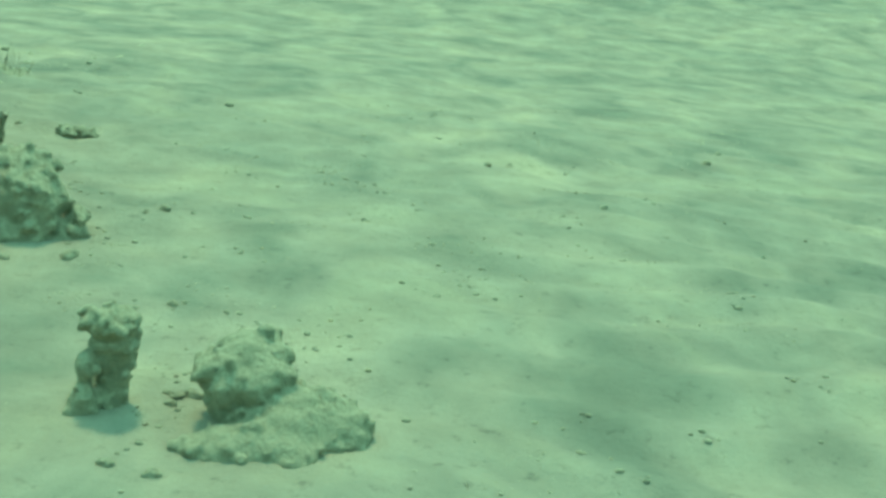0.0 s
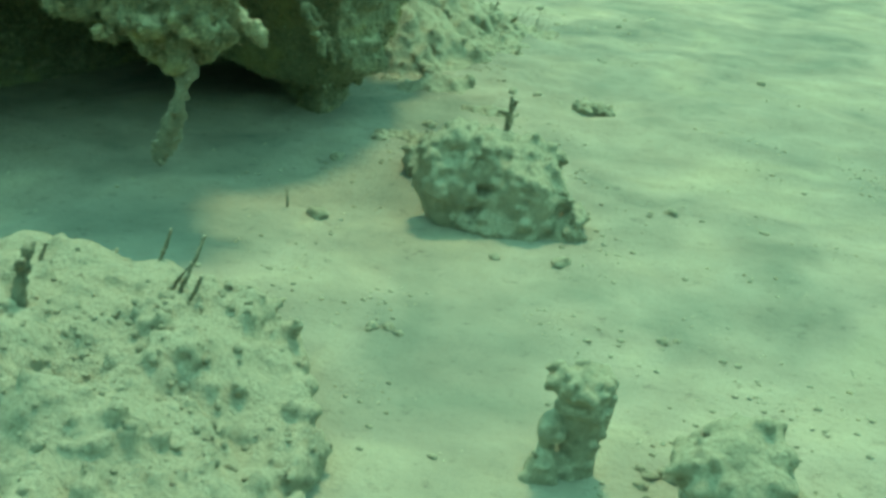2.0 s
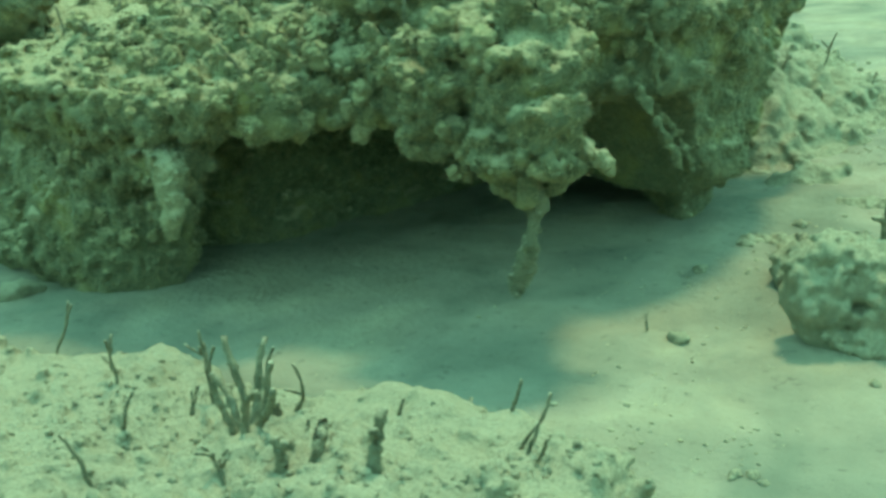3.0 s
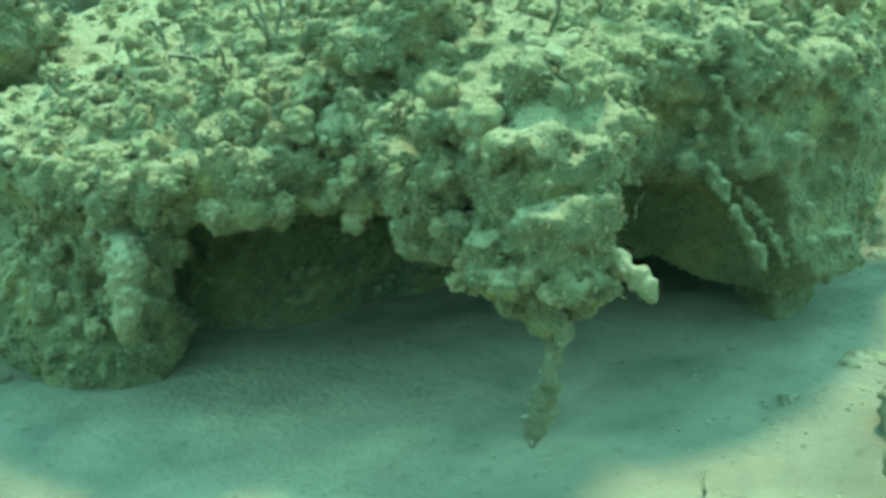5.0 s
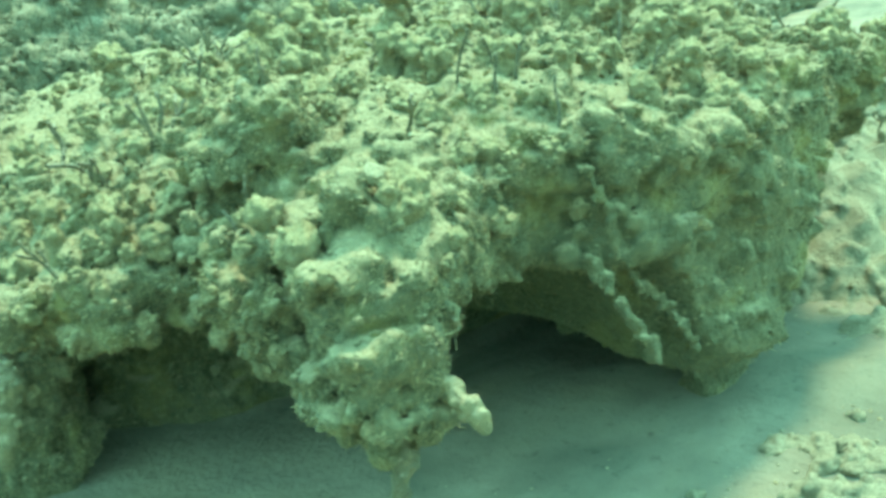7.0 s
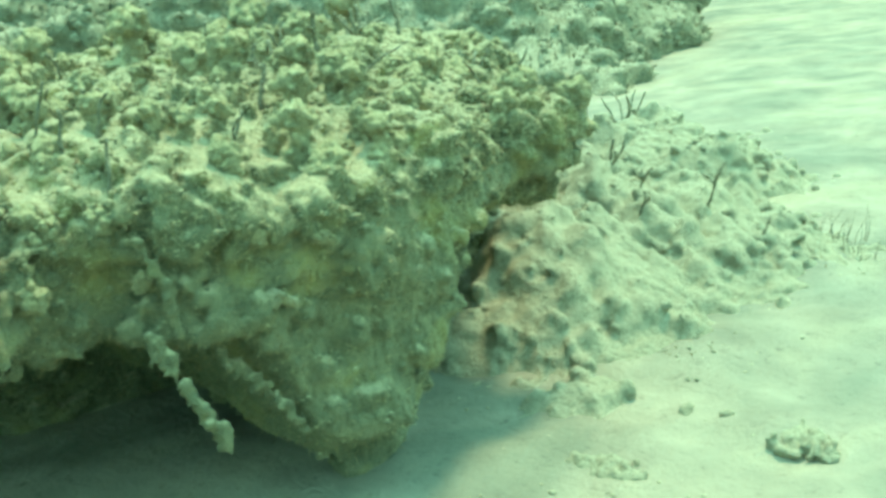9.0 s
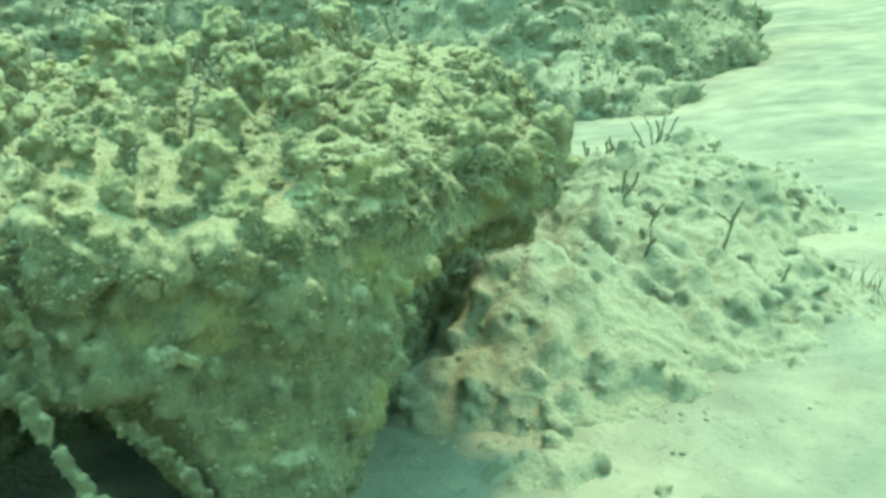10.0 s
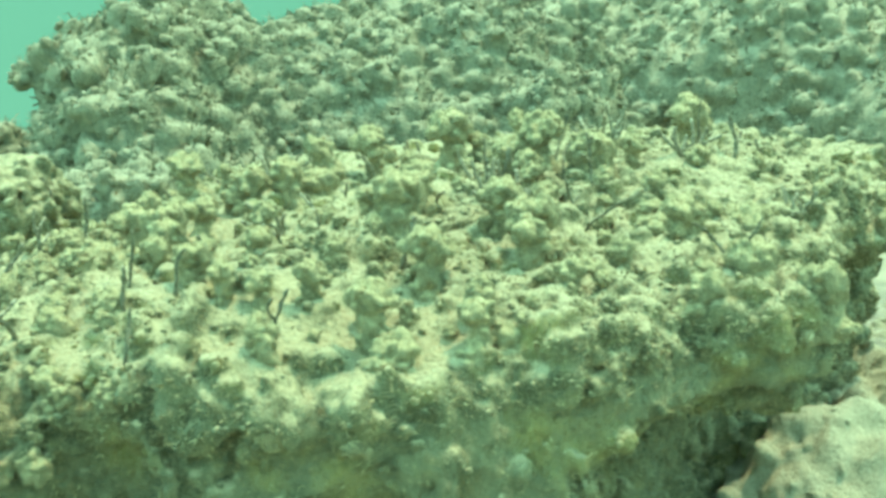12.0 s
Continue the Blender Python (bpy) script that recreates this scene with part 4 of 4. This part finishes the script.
# ---------------------------------------------------------------- growths that hang from the ledge
def hanging(name, line, radii, material, label, knob_count=40):
    """A knobbly branching growth through points, fused with lumps and furred."""
    pts = np.array(line, float)
    bent = pts + np.random.RandomState(int(1000 * abs(pts.sum()))).uniform(-0.007, 0.007, pts.shape)
    bent[0], bent[-1] = pts[0], pts[-1]

    def field(X, Y, Z):
        d = 1.0
        for a, b, ra, rb in zip(bent, bent[1:], radii, radii[1:]):
            d = join(d, capsule(X, Y, Z, a, b, ra, rb), 0.006)
        return d
    lo, hi = pts.min(0) - 0.06, pts.max(0) + 0.06
    me = solid(name, tuple(lo), tuple(hi), 0.0045, field, rough=((0.06, 0.5 * min(radii)), (0.022, 0.35 * min(radii))), knob=(),
               lumps=(knob_count, 0.004, 0.009, lambda c, m: 1.0 + 0 * c[:, 2], 0.006, 0.004))
    fur = furred(me, 300, 0.004, 0.010)
    ob = link(name, me, material, reef, label)
    link("algal_fur", fur, M_TURF if material == M_PALE else M_REEF, ob)
    return ob


hanging("branch", [(-0.56, 3.83, 0.445), (-0.50, 3.85, 0.44), (-0.455, 3.86, 0.415), (-0.405, 3.87, 0.378)], [0.019, 0.012, 0.011, 0.014], M_PALE, "pale knobbly coral branch jutting out", 90)
hanging("root_stalk", [(-0.56, 3.84, 0.36), (-0.545, 3.83, 0.29), (-0.565, 3.82, 0.22), (-0.575, 3.82, 0.16), (-0.60, 3.82, 0.10)], [0.020, 0.012, 0.012, 0.017, 0.013], M_WHIP, "dark stalk hanging down towards the sand", 110)
hanging("rib", [(-0.60, 4.32, 0.43), (-0.57, 4.34, 0.36), (-0.55, 4.36, 0.31), (-0.527, 4.38, 0.245)], [0.008, 0.006, 0.008, 0.007], M_REEF, "brown root-like growth on the reef wall", 70)
hanging("rib", [(-0.62, 4.44, 0.36), (-0.60, 4.50, 0.29), (-0.59, 4.56, 0.19)], [0.007, 0.008, 0.008], M_REEF, "brown root-like growth on the reef wall", 70)
hanging("rib", [(-0.66, 4.66, 0.34), (-0.65, 4.71, 0.27), (-0.64, 4.74, 0.18)], [0.010, 0.014, 0.012], M_REEF, "brown root-like growth on the reef wall", 60)
hanging("rib", [(-0.58, 4.31, 0.60), (-0.57, 4.34, 0.52), (-0.565, 4.35, 0.44)], [0.009, 0.007, 0.006], M_REEF, "yellowish growth hanging from the rim", 40)
hanging("finger", [(-0.62, 4.75, 0.50), (-0.545, 4.775, 0.485), (-0.525, 4.805, 0.43)], [0.014, 0.018, 0.016], M_PALE, "pale finger of coral on the reef wall", 50)
hanging("shell_crust", [(-0.60, 4.49, 0.455), (-0.53, 4.51, 0.455), (-0.52, 4.54, 0.44)], [0.012, 0.015, 0.010], M_PALE, "whitish shelly crust on the reef wall", 16)
hanging("shell_crust", [(-0.69, 4.79, 0.345), (-0.615, 4.80, 0.345)], [0.014, 0.012], M_PALE, "whitish shelly crust on the reef wall", 10)
hanging("branch", [(-1.40, 3.57, 0.36), (-1.33, 3.53, 0.34), (-1.30, 3.51, 0.25), (-1.31, 3.50, 0.21)], [0.040, 0.035, 0.024, 0.014], M_PALE, "pale knobbly coral hanging from the side", 90)

# ---------------------------------------------------------------- stones and bits on the sand
STONES = []
for k in range(6):
    v, f = lump(3, k + 90, 0.5, 0.3)
    me = bpy.data.meshes.new("pebble")
    me.from_pydata(v.tolist(), [], f.tolist())
    me.polygons.foreach_set("use_smooth", [True] * len(me.polygons))
    me.materials.append(M_ROCK)
    STONES.append(me)


def stone(x, y, r, which, flat=0.75, label="small dark stone lying on sand"):
    ob = new("pebble", STONES[which])
    ob.matrix_basis = pose(x, y, floor_at(x, y) + r * flat * 0.1, 0, 0, RNG.uniform(0, 360)) @ Matrix.Diagonal((r, r * RNG.uniform(0.6, 1.0), r * flat, 1))
    tagged(ob, label, "stone", "stones on the sand")


for x, y, r, which in ((0.48, 3.76, 0.010, 0), (0.35, 4.43, 0.013, 1), (2.21, 5.97, 0.014, 1), (-0.47, 4.37, 0.018, 4), (-0.31, 3.977, 0.022, 2), (-1.86, 3.40, 0.05, 3), (0.03, 3.53, 0.011, 0), (0.055, 3.545, 0.010, 3), (0.08, 3.53, 0.008, 4),
                       (-0.33, 5.28, 0.014, 1), (-0.26, 5.32, 0.012, 2), (-0.39, 4.76, 0.016, 0), (0.22, 4.0, 0.018, 5),
                       (0.56, 3.30, 0.010, 3), (0.545, 3.315, 0.007, 4), (0.575, 3.325, 0.009, 1), (0.555, 3.27, 0.008, 0), (0.59, 3.31, 0.012, 5), (0.50, 3.05, 0.010, 2), (0.57, 3.03, 0.011, 3), (0.34, 3.0, 0.010, 0)):
    stone(x, y, r, which)
for k in range(7):
    stone(RNG.uniform(-0.35, 2.6), RNG.uniform(2.9, 7.2), RNG.uniform(0.006, 0.014), RNG.randint(3))


def sprinkle(name, count, box, sizes, material, label, keep=lambda x, y: True):
    shapes = [lump(1, k + 20) for k in range(6)]
    verts, faces, base = [], [], 0
    for k in range(count):
        x, y = RNG.uniform(box[0], box[1]), RNG.uniform(box[2], box[3])
        at = np.array([[x, y, 0.0]])
        if NOISE_B(at, 1.7)[0] < RNG.uniform(-0.5, 0.6) or NOISE(at, 7.0)[0] < RNG.uniform(-0.1, 0.45):
            continue
        v, f = shapes[RNG.randint(6)]
        r = sizes[0] * (sizes[1] / sizes[0]) ** RNG.rand() ** 2
        z = float(sand_height(np.array([x]), np.array([y]))[0])
        verts.append(v * (r, r * RNG.uniform(0.4, 1), r * 0.5) + (x, y, z + r * 0.2))
        faces.append(f + base)
        base += len(v)
    me = bpy.data.meshes.new(name)
    me.from_pydata(np.concatenate(verts).tolist(), [], np.concatenate(faces).tolist())
    return tagged(link(name, me, material), label, "debris", kind="stuff")


sprinkle("sand_debris", 9000, (-0.6, 2.6, 2.8, 7.4), (0.0012, 0.0055), M_BIT, "scattered dark weed bits and grains on sand")
sprinkle("coral_crumbs", 9000, (-0.6, 1.8, 3.0, 6.6), (0.0018, 0.0075), M_ROCK, "scattered silted coral crumbs on sand")
sprinkle("shell_grit", 2500, (-1.0, 3.0, 2.6, 7.0), (0.002, 0.006), M_PALE, "scattered pale shell grit on sand")
